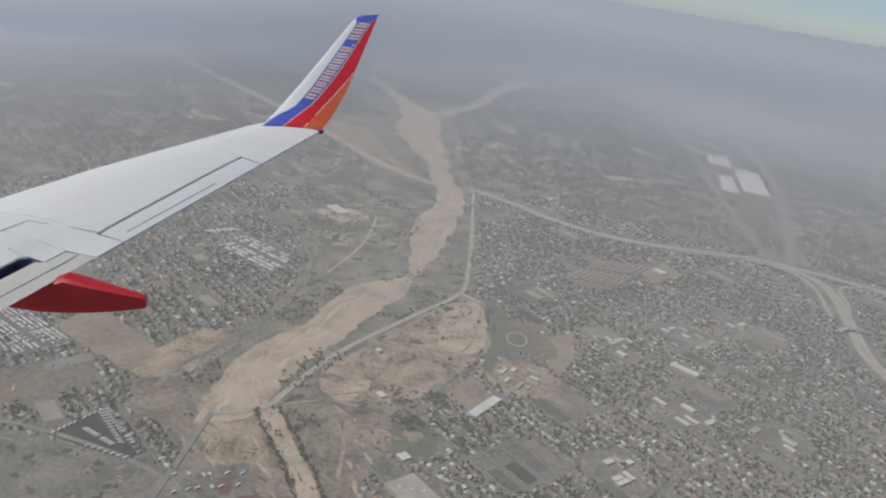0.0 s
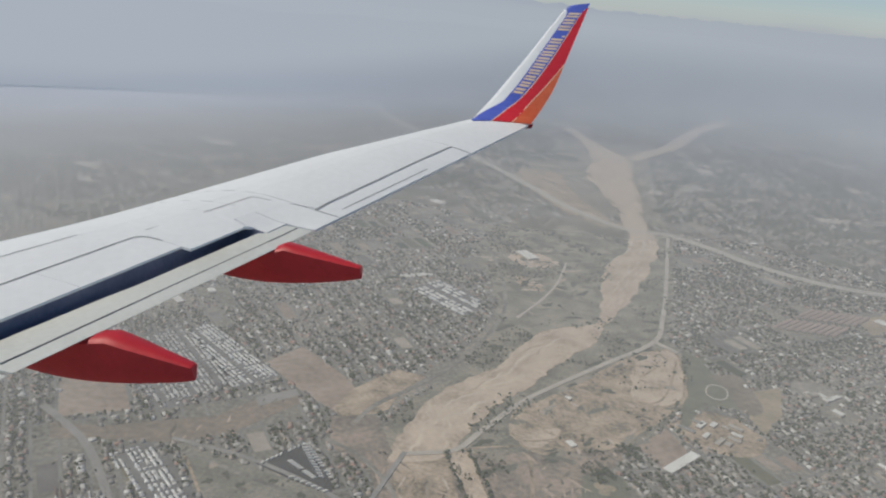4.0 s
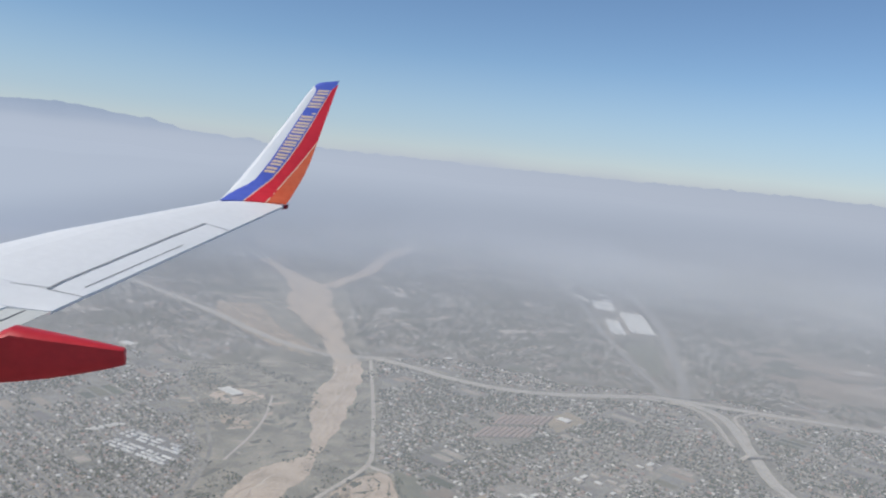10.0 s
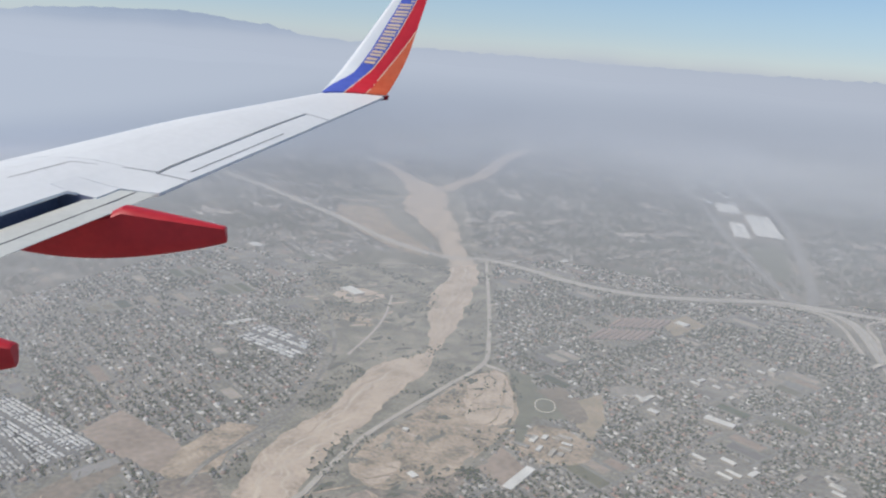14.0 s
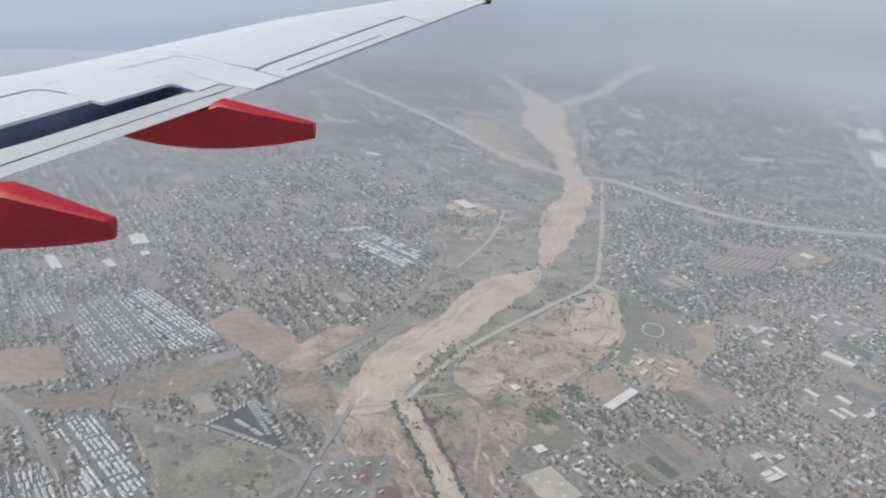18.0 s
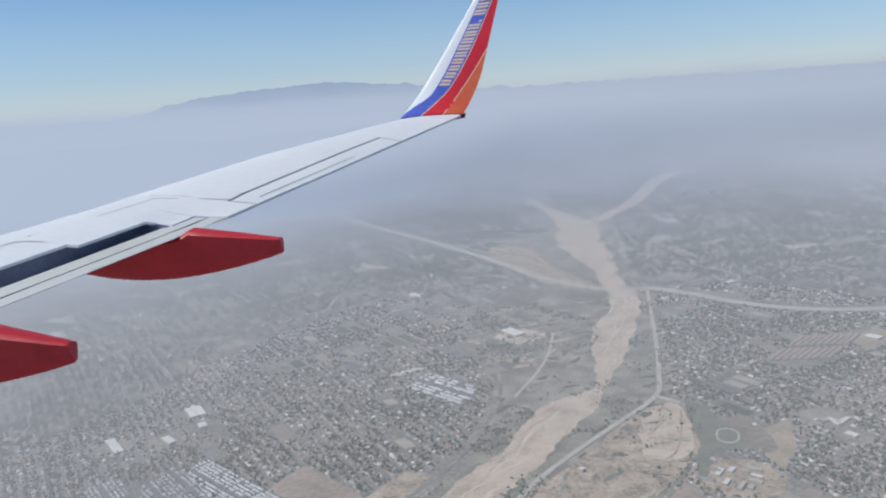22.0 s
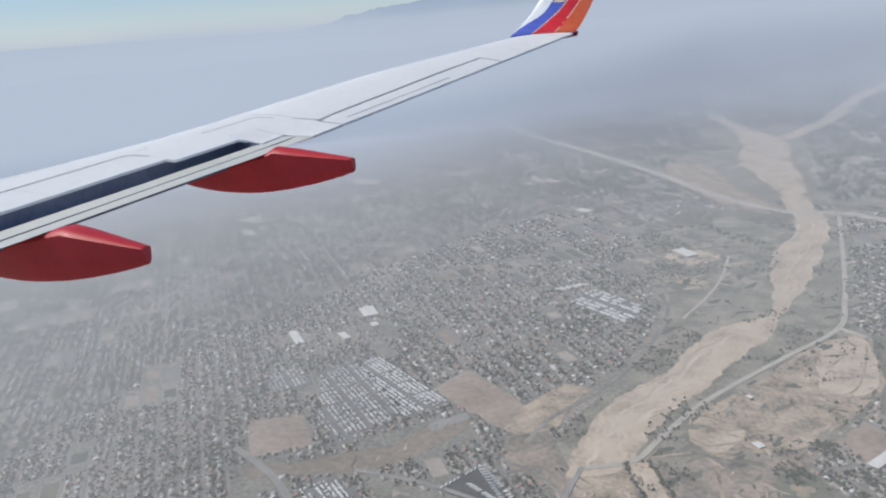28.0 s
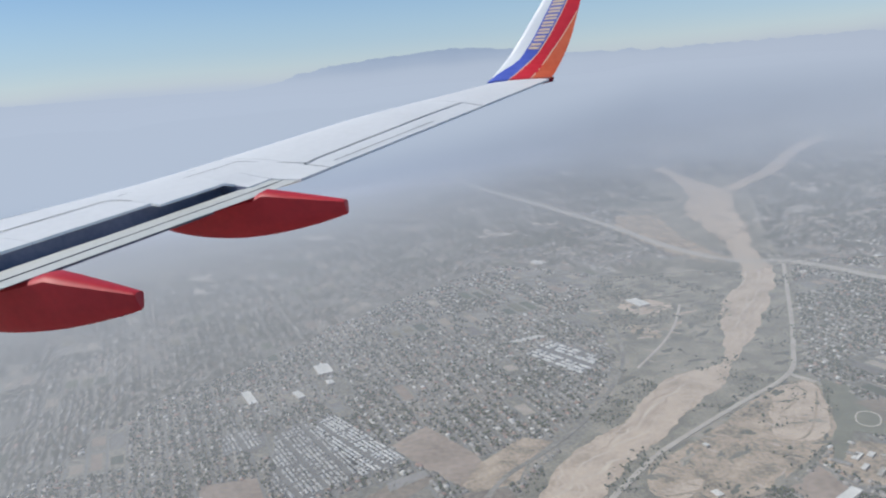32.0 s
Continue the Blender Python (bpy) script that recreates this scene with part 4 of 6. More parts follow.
def leafy(x, y):
    """How wooded the neighbourhood is."""
    a, b = x * GA[0] + y * GA[1], x * GB[0] + y * GB[1]
    wide = LEAFY[np.floor(a / CELL_A / 2).astype(int) % 80, np.floor(b / CELL_B / 3).astype(int) % 80]
    wider = LEAFY[np.floor(a / CELL_A / 5).astype(int) % 80, np.floor(b / CELL_B / 9 + 7).astype(int) % 80]
    return 0.6 * wide + 0.4 * wider


def open_cells():
    """Blocks of the street grid that hold lots, parks or large roofs instead of houses."""
    rnd = random.Random(31)
    cells = {}
    for i in range(-60, 61):
        for j in range(-160, 161):
            c = (i + 0.5) * CELL_A * GA + (j + 0.5) * CELL_B * GB
            if in_view(c[:1], c[1:])[0] and rnd.random() < (0.08 if math.hypot(*c) < 1300 else 0.10):
                kind = rnd.choice("lot lot park park park roof roof roof roof roof".split())
                cells[i, j] = kind
                for k in range(1, 1 + rnd.choice((0, 0, 0, 1) if math.hypot(*c) < 1300 else (0, 0, 1, 2))):
                    cells[i, j + k] = kind
    return cells


CELLS = open_cells()


def town_lots():
    na, nb = int(9000 / CELL_A), int(9000 / CELL_B)
    u, v = np.meshgrid(np.arange(-na // 2, na // 2), np.arange(-nb // 2, nb // 2), indexing="ij")
    u, v = u.ravel() * CELL_A, v.ravel() * CELL_B
    pos = []
    drift = RNG.uniform(0, 4.5, len(u))
    for i in range(12):
        for side in (0, 1):
            a = 4.5 + i * 5.75 + drift + RNG.normal(0, 0.8, len(u))
            b = 7.5 + side * 11.5 + RNG.normal(0, 1.5, len(u))
            p = (u + a)[:, None] * GA + (v + b)[:, None] * GB
            pos.append(p)
    p = np.vstack(pos)
    p = p[in_view(p[:, 0], p[:, 1])]
    i, j = np.floor(p @ GA / CELL_A).astype(int), np.floor(p @ GB / CELL_B).astype(int)
    taken = np.array([(a, b) in CELLS for a, b in zip(i.tolist(), j.tolist())])
    return p[~taken]


def mesh_houses(p, name, mat, sizes, label, category):
    """Gabled houses, all in one mesh."""
    n = len(p)
    a, b, h = sizes
    turn = RNG.integers(0, 2, n).astype(bool)
    la = np.where(turn, a, b) / 2
    lb = np.where(turn, b, a) / 2
    rise = h * RNG.uniform(0.25, 0.5, n)
    z0 = land(p[:, 0], p[:, 1])
    jit = RNG.normal(0, 0.10, n)
    ea = np.stack([GA[0] * np.cos(jit) - GA[1] * np.sin(jit), GA[0] * np.sin(jit) + GA[1] * np.cos(jit)], 1)
    eb = np.stack([-ea[:, 1], ea[:, 0]], 1)
    V = np.zeros((n, 10, 3))
    for k, (sa, sb) in enumerate(((-1, -1), (1, -1), (1, 1), (-1, 1))):
        q = p + ea * (la * sa)[:, None] + eb * (lb * sb)[:, None]
        V[:, k, :2], V[:, k + 4, :2] = q, q
        V[:, k, 2], V[:, k + 4, 2] = z0 - 0.2, z0 + h
    for k, sa in ((8, -1), (9, 1)):
        V[:, k, :2] = p + ea * (la * sa * 0.75)[:, None]
        V[:, k, 2] = z0 + h + rise
    quad = np.array([(0, 1, 5, 4), (1, 2, 6, 5), (2, 3, 7, 6), (3, 0, 4, 7), (4, 5, 9, 8), (6, 7, 8, 9), (5, 6, 9, 9), (7, 4, 8, 8)])
    tri = np.array([(0, 1, 5), (0, 5, 4), (1, 2, 6), (1, 6, 5), (2, 3, 7), (2, 7, 6), (3, 0, 4), (3, 4, 7), (4, 5, 9), (4, 9, 8), (6, 7, 8), (6, 8, 9), (5, 6, 9), (7, 4, 8)])
    F = (np.arange(n)[:, None, None] * 10 + tri[None]).reshape(-1, 3)
    return tagged(raw(name, V.reshape(-1, 3), F, mat), label, category, kind="stuff")


def mesh_trees(p, size, name, label):
    """Uneven crowns of three leafy clumps on short trunks, all in one mesh."""
    n = len(p)
    octa = np.array([(1, 0, 0), (-1, 0, 0), (0, 1, 0), (0, -1, 0), (0, 0, 1), (0, 0, -1)], float)
    tri = np.array([(0, 2, 4), (2, 1, 4), (1, 3, 4), (3, 0, 4), (2, 0, 5), (1, 2, 5), (3, 1, 5), (0, 3, 5)])
    Vs, Fs, off = [], [], 0
    z0 = land(p[:, 0], p[:, 1])
    for k in range(2):
        c = np.stack([p[:, 0] + RNG.normal(0, 0.45, n) * size, p[:, 1] + RNG.normal(0, 0.45, n) * size, z0 + size * RNG.uniform(0.7, 1.3, n)], 1)
        s = size * RNG.uniform(0.45, 0.95, n)
        V = c[:, None, :] + octa[None] * s[:, None, None] * RNG.uniform(0.6, 1.25, (n, 6, 1))
        Vs.append(V.reshape(-1, 3))
        Fs.append((np.arange(n)[:, None, None] * 6 + tri[None]).reshape(-1, 3) + off)
        off += n * 6
    return tagged(raw(name, np.vstack(Vs), np.vstack(Fs), LEAVES), label, "trees", kind="stuff")


def build_town():
    p = town_lots()
    r = np.hypot(p[:, 0], p[:, 1])
    keep = RNG.uniform(0, 1, len(p)) < np.interp(r, [0, 1500, 2300, 3900], [0.97, 0.88, 0.42, 0.2])
    p, r = p[keep], r[keep]
    p = p[free(p[:, 0], p[:, 1])]
    r = np.hypot(p[:, 0], p[:, 1])
    n = len(p)
    grow = np.interp(r, [0, 900, 1500, 2300, 3900], [1.12, 1.1, 1.05, 1.7, 2.5])
    global NEAR_LOTS
    nearest = np.argsort(np.hypot(p[:, 0] + 90, p[:, 1] - 430))[:290]
    NEAR_LOTS = p[nearest]
    every = p
    p, r, grow = np.delete(p, nearest, 0), np.delete(r, nearest), np.delete(grow, nearest)
    n = len(p)
    mesh_houses(p, "houses", ROOFS, (RNG.uniform(4.4, 8.2, n) * grow, RNG.uniform(3.2, 4.9, n) * grow, RNG.uniform(1.4, 2.2, n)),
                "small suburban houses with grey, tan and brown roofs", "houses")
    p, n = every, len(every)
    r = np.hypot(p[:, 0], p[:, 1])
    q = np.repeat(p, 3, 0) + RNG.normal(0, 4.6, (3 * n, 2))
    rq = np.repeat(r, 3)
    keep = (RNG.uniform(0, 1, 3 * n) < np.interp(rq, [0, 900, 1800, 2400, 3900], [0.62, 0.62, 0.56, 0.42, 0.36]) * (0.12 + 0.3 * clumps(q[:, 0], q[:, 1]) + leafy(q[:, 0], q[:, 1]) + 0.28 * (q[:, 0] > 60)))
    q, rq = q[keep], rq[keep]
    q = q[free(q[:, 0], q[:, 1], -5)]
    # crowns keep off most of the street width
    qa, qb = (q @ GA) % CELL_A, (q @ GB - 1.0) % CELL_B
    open_street = (np.minimum(qa, CELL_A - qa) > 3.4) & (np.minimum(qb, CELL_B - qb) > 2.9)
    q = q[open_street | (RNG.uniform(0, 1, len(q)) < 0.4)]
    rq = np.hypot(q[:, 0], q[:, 1])
    mesh_trees(q, RNG.uniform(1.0, 3.0, len(q)) * np.interp(rq, [0, 900, 1800, 2400, 3900], [1.05, 1.12, 1.35, 2.0, 2.9]), "street_trees", "dusty dark green trees between the houses")
    # streets between the blocks
    bm_v, bm_f = [], []
    for k in range(-140, 140):
        for along, across, cell, wide in ((GA, GB, CELL_B, 3.6), (GB, GA, CELL_A, 4.4)):
            s = np.arange(-4200, 4200, 20.0)
            c = s[:, None] * along + (k * cell + (1.0 if along is GA else 0.0)) * across
            ok = in_view(c[:, 0], c[:, 1]) & (np.hypot(c[:, 0], c[:, 1]) < 3200)
            ok[ok] &= free(c[ok, 0], c[ok, 1], -6)
            c = c[ok]
            if not len(c):
                continue
            base = len(bm_v) and sum(len(v) for v in bm_v)
            z = 0.12 if along is GA else 0.17
            quad = [c + along * sa * 10 + across * sb * wide / 2 for sa, sb in ((-1, -1), (1, -1), (1, 1), (-1, 1))]
            V = np.stack([np.column_stack([x, np.full(len(x), z)]) for x in quad], 1).reshape(-1, 3)
            bm_f.append(np.arange(len(c) * 4).reshape(-1, 4) + base)
            bm_v.append(V)
    tagged(raw("streets", np.vstack(bm_v), np.vstack(bm_f), STREET), "grid of narrow grey residential streets", "streets", kind="structure")
    # dark groves in the town
    for gx, gy in GROVES:
        s = RNG.normal(0, 9, (70, 2)) + (gx, gy)
        mesh_trees(s, RNG.uniform(1.5, 3.2, len(s)), "grove", "dense dark green grove among the houses")
    # scrub on the river banks and islands
    a = np.vstack([smooth_line(RIVER_L, 12), smooth_line(RIVER_R, 12), smooth_line(LEVEE, 12)])
    a = a[np.hypot(a[:, 0], a[:, 1]) < 2600]
    s = np.repeat(a, 4, 0) + RNG.normal(0, 9, (len(a) * 4, 2))
    s = s[clumps(s[:, 0] * 2.3, s[:, 1] * 2.3) > 0.55]
    b = smooth_line(CHANNEL, 5)
    d = np.gradient(b, axis=0)
    d = np.stack([-d[:, 1], d[:, 0]], 1) / np.hypot(d[:, 0], d[:, 1])[:, None]
    s = np.vstack([s] + [np.repeat(b + d * k, 3, 0) + RNG.normal(0, 1.6, (3 * len(b), 2)) for k in (-14, 14)])
    c = np.array(CORRIDOR, float)
    t = RNG.uniform(c.min(0), c.max(0), (9000, 2))
    t = t[inside(CORRIDOR, t[:, 0], t[:, 1]) & ~inside(RIVER_POLY, t[:, 0], t[:, 1]) & ~inside(QUARRY, t[:, 0], t[:, 1])]
    t = t[~inside(EARTH, t[:, 0], t[:, 1]) | (RNG.uniform(0, 1, len(t)) < 0.12)]
    t = t[(clumps(t[:, 0] * 1.9, t[:, 1] * 1.9) > 0.5) & ~near(LEVEE, t[:, 0], t[:, 1], 7) & ~near(FREEWAY, t[:, 0], t[:, 1], 15)]
    s = np.vstack([s, t])
    mesh_trees(s, RNG.uniform(0.8, 3.0, len(s)), "river_scrub", "low dark scrub along the river banks")


def build_homes(poly, name, label, row=6.2, step=4.2, size=(4.6, 2.7, 1.3), turn=0.0, mat=HOMES):
    """Rows of mobile homes that fill a piece of land."""
    q = np.array(poly, float)
    c = q.mean(0)
    e = q[2] - q[1] if len(q) > 3 else q[1] - q[0]
    e = e / np.hypot(*e)
    e = np.array([e[0] * math.cos(turn) - e[1] * math.sin(turn), e[0] * math.sin(turn) + e[1] * math.cos(turn)])
    f = np.array([-e[1], e[0]])
    k = np.arange(-40, 41)
    u, v = np.meshgrid(k * step, k * row, indexing="ij")
    u, v = u.ravel() + RNG.normal(0, 0.25, u.size), v.ravel()
    p = c + u[:, None] * e + v[:, None] * f
    lane = (np.round(u / step) % 11 > 0.5) & (np.round(v / row) % 6 > 0.5)
    p = p[inside(q, p[:, 0], p[:, 1]) & lane]
    p = p[RNG.uniform(0, 1, len(p)) < 0.82]
    patch("park_lanes", q, PARKS, 0.18, "dull lawns and lanes between mobile homes", "park", 0.5, straight=True)
    tr = p[RNG.uniform(0, 1, len(p)) < 0.3] + f * 2.6
    mesh_trees(tr, RNG.uniform(0.9, 1.7, len(tr)), "park_trees", "small dark trees between mobile homes")
    n = len(p)
    global GA, GB
    keep = GA, GB
    GA, GB = f, -e
    ob = mesh_houses(p, name, mat, (np.full(n, size[0]) * RNG.uniform(0.85, 1.15, n), np.full(n, size[1]), np.full(n, size[2])), label, "mobile homes")
    GA, GB = keep
    return ob


build_town()


def build_cells():
    """Bare lots, parks and big roofs that break up the grid."""
    rnd = random.Random(5)
    quads = {"lot": [], "park": []}
    halls = 0
    for (i, j), kind in CELLS.items():
        a0, a1 = i * CELL_A + rnd.uniform(4, 34), (i + 1) * CELL_A - rnd.uniform(0, 24)
        b0, b1 = j * CELL_B + rnd.uniform(3, 7), (j + 1) * CELL_B - rnd.uniform(1, 6)
        q = np.array([a * GA + b * GB for a, b in ((a0, b0), (a1, b0), (a1, b1), (a0, b1))])
        c = q.mean(0)
        xy = np.vstack([q, c])
        if not free(xy[:, 0], xy[:, 1]).all():
            continue
        r = math.hypot(*c)
        if kind == "roof" and halls < 58:
            halls += 1
            for k in range(rnd.choice((1, 2, 3))):
                p = c + GA * rnd.uniform(-22, 22) + GB * rnd.uniform(-6, 6)
                BIG.append((p[0], p[1], rnd.uniform(9, 22), rnd.uniform(6, 11)))
            kind = "lot"
        if r < 3200:
            quads["park" if kind == "park" else "lot"].append(q)
    for kind, mat, label, cat in (("lot", LOTS, "bare tan and grey lots and car parks between the houses", "lots"), ("park", PARKS, "dry green parks and lawns between the houses", "parks")):
        V = np.array(quads[kind]).reshape(-1, 2)
        V = np.column_stack([V, np.full(len(V), 0.23 if kind == "lot" else 0.21)])
        tagged(raw("town_" + kind + "s", V, np.arange(len(V)).reshape(-1, 4), mat), label, cat, kind="structure")


LOTS = material("mixed_bare_lots", (0.45, 0.45, 0.45), (1, 1, 1), 0.05, 0.95, spec=0.1, island=[
    (0.40, 0.34, 0.28), (0.32, 0.30, 0.275), (0.44, 0.39, 0.33), (0.26, 0.25, 0.235), (0.36, 0.285, 0.235), (0.20, 0.19, 0.18)])
PARKS = material("dry_park_lawns", (0.5, 0.5, 0.5), (1, 1, 1), 0.06, 0.95, spec=0.1, island=[(0.12, 0.14, 0.09), (0.17, 0.17, 0.115), (0.09, 0.105, 0.075), (0.22, 0.20, 0.14)])
BIG = []
build_cells()


# ---- the aeroplane ----
def te(y):
    """Trailing edge: x and z at a span station."""
    if y > 10.35:
        return 7.46 + 0.36 * (y - 10.35), 0.90 + 0.162 * (y - 10.35)
    if y > 6.37:
        return 7.46 + 0.309 * (y - 10.35), 0.90 + 0.126 * (y - 10.35)
    return 6.23 + 0.06 * (6.37 - y), 0.40 + 0.02 * (y - 6.37)


CHORD = [(1.6, 6.3), (6.0, 4.3), (9.7, 3.25), (13.8, 2.35), (17.3, 1.45)]
CREST = [(1.6, 0.72), (6.0, 0.55), (8.0, 0.47), (9.7, 0.41), (11.25, 0.375), (13.8, 0.35), (17.3, 0.16)]


def top(y, d):
    """The upper skin at a station, d metres ahead of the trailing edge."""
    x, z = te(y)
    c, h = lerp(CHORD, y), lerp(CREST, y)
    k = 0.55 * c
    if d <= k:
        u = h * (1 - (1 - d / k) ** 1.5)
    else:
        u = h - 0.55 * h * ((d - k) / (c - k)) ** 2.2
    if 10.362 < y < 11.5 and d < 1.0:
        u -= 0.06 * math.sin(math.pi * d) * min(1.0, (11.5 - y) / 0.78)
    return Vector((x - d, y, z + u))


def low(y, d):
    x, z = te(y)
    c, h = lerp(CHORD, y), lerp(CREST, y)
    s = d / c
    return Vector((x - d, y, z - 0.035 + (0.45 * h + 0.035) * s - 0.05 * c * math.sin(math.pi * s)))


def wing_piece(bm, y0, y1, rear, steps):
    """Skin between two stations, from the leading edge back to `rear` ahead of the trailing edge."""
    rings = []
    for y in np.linspace(y0, y1, steps):
        c = lerp(CHORD, y)
        up = [top(y, rear + (c - rear) * s) for s in (0, 0.04, 0.1, 0.18, 0.28, 0.4, 0.52, 0.64, 0.76, 0.86, 0.94, 0.985, 1)]
        dn = [low(y, rear + (c - rear) * s) for s in (0.97, 0.85, 0.6, 0.35, 0.15, 0)]
        rings.append(up + dn)
    return loft(bm, rings)


def ribbon(bm, pts, width, lift=0.004):
    """A thin line of sealant on the upper skin through stations (y, d)."""
    P = []
    for (ya, da), (yb, db) in zip(pts, pts[1:]):
        n = max(2, int(abs(yb - ya) / 0.25) + 1)
        P += [(ya + (yb - ya) * t, da + (db - da) * t) for t in np.linspace(0, 1, n)]
    prev = None
    for i, (y, d) in enumerate(P):
        a, b = P[max(i - 1, 0)], P[min(i + 1, len(P) - 1)]
        dy, dd = b[0] - a[0], b[1] - a[1]
        ln = math.hypot(dy, dd) or 1
        ny, nd = -dd / ln * width / 2, dy / ln * width / 2
        pair = [bm.verts.new(top(y + s * ny, d + s * nd) + Vector((0, 0, lift))) for s in (-1, 1)]
        if prev:
            bm.faces.new((prev[0], prev[1], pair[1], pair[0]))
        prev = pair
    return bm


def flap(bm, y0, y1, steps=14, chord=1.0):
    rings = []
    for y in np.linspace(y0, y1, steps):
        x, z = te(y)
        prof = ((0, 0.0), (0.2, 0.035), (0.42, 0.065), (0.54, 0.065), (0.60, 0.02), (0.60, -0.05), (0.5, -0.07), (0.35, -0.05), (0.15, -0.018), (0.0, -0.004))
        chord = lerp([(1.8, 1.4), (6.4, 1.28), (8.2, 1.12), (8.26, 1.06), (10.7, 1.02)], y)
        rings.append([Vector((x - d * chord, y, z + u)) for d, u in prof])
    return loft(bm, rings)


def fairing(name, wing, y, tip_x, tip_z, join_x, join_z, front_x, deep):
    """A canoe-shaped flap track fairing: keel rounded, ridge at the top, blunt end."""
    bm = bmesh.new()
    rings = []
    for s in np.linspace(0, 1, 21):
        x = front_x + (tip_x - front_x) * s
        k = (join_x - front_x) / (tip_x - front_x)
        up = join_z - 0.05 + (s - k) / k * 0.15 if s < k else join_z + (tip_z + 0.09 - join_z) * ((s - k) / (1 - k)) ** 1.05
        dn = join_z - 0.12 - (join_z - 0.12 - tip_z + 0.09) * s - (deep - 0.3) * math.sin(math.pi * s ** 0.85) ** 0.9
        w = lerp([(0, 0.03), (0.2, 0.15), (0.5, 0.2), (0.75, 0.17), (0.97, 0.085), (1, 0.07)], s)
        mid = (up + dn) / 2
        hh = (up - dn) / 2
        ring = []
        half = ((0.0, 1.0), (0.5, 0.96), (0.85, 0.87), (1.0, 0.74), (0.86, 0.3), (0.68, -0.25), (0.48, -0.72), (0.22, -0.96))
        for u, v in half + ((0.0, -1.0),) + tuple((-u, v) for u, v in half[:0:-1]):
            ring.append(Vector((x, y + w * u, mid + hh * v)))
        rings.append(ring)
    loft(bm, rings)
    for e in bm.edges:
        e.smooth = e.calc_face_angle(0.0) < 0.55
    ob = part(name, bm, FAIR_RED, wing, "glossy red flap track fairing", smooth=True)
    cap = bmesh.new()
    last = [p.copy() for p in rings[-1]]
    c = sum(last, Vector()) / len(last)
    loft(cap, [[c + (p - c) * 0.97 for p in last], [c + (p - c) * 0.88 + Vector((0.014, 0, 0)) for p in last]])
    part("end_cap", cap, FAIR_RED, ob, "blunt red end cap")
    return ob


WL_LE = [(0, (8.80, 16.75, 2.15)), (0.12, (9.03, 17.35, 2.44)), (0.28, (9.39, 17.6, 2.88)), (0.64, (10.02, 17.85, 3.66)), (0.96, (10.62, 18.04, 4.42)), (1, (10.72, 18.06, 4.46))]
WL_TE = [(0, (9.98, 17.3, 2.04)), (0.12, (10.13, 17.52, 2.25)), (0.28, (10.41, 17.66, 2.70)), (0.64, (10.77, 17.88, 3.60)), (1, (11.13, 18.09, 4.50))]


def winglet_point(h, c, side=0.0):
    w = min(0.07, h, 1 - h)
    le, tr = (Vector([sum(lerp([(k, v[i]) for k, v in tab], h + w * s) for s in (-1, -0.5, 0, 0.5, 1)) / 5 for i in range(3)]) for tab in (WL_LE, WL_TE))
    h2 = h + 0.02 if h < 0.9 else h - 0.02
    le2, tr2 = (Vector([lerp([(k, v[i]) for k, v in tab], h2) for i in range(3)]) for tab in (WL_LE, WL_TE))
    n = (tr - le).cross((le2 + tr2 - le - tr) * (1 if h2 > h else -1)).normalized()
    th = (0.055 * (1 - 0.6 * h)) * (math.sqrt(max(c, 0)) * 1.6 * (1 - c) + 0.06)
    p = le + (tr - le) * c
    return p + n * th * side if n.y < 0 else p - n * th * side


def winglet_band(name, wing, c0, c1, mat, label, h0=0.0, h1=1.0, steps=26, lift=1.0, across=5):
    """One painted band of the winglet, a slab from the inner to the outer skin."""
    bm = bmesh.new()
    rings = []
    for h in np.linspace(h0, h1, steps):
        a, b = lerp(c0, h), lerp(c1, h)
        if b - a < 0.004:
            b = a + 0.004
        cs = np.linspace(a, b, across)
        rings.append([winglet_point(h, c, lift) for c in cs] + [winglet_point(h, c, -lift) for c in cs[::-1]])
    loft(bm, rings)
    return part(name, bm, mat, wing, label, smooth=False)


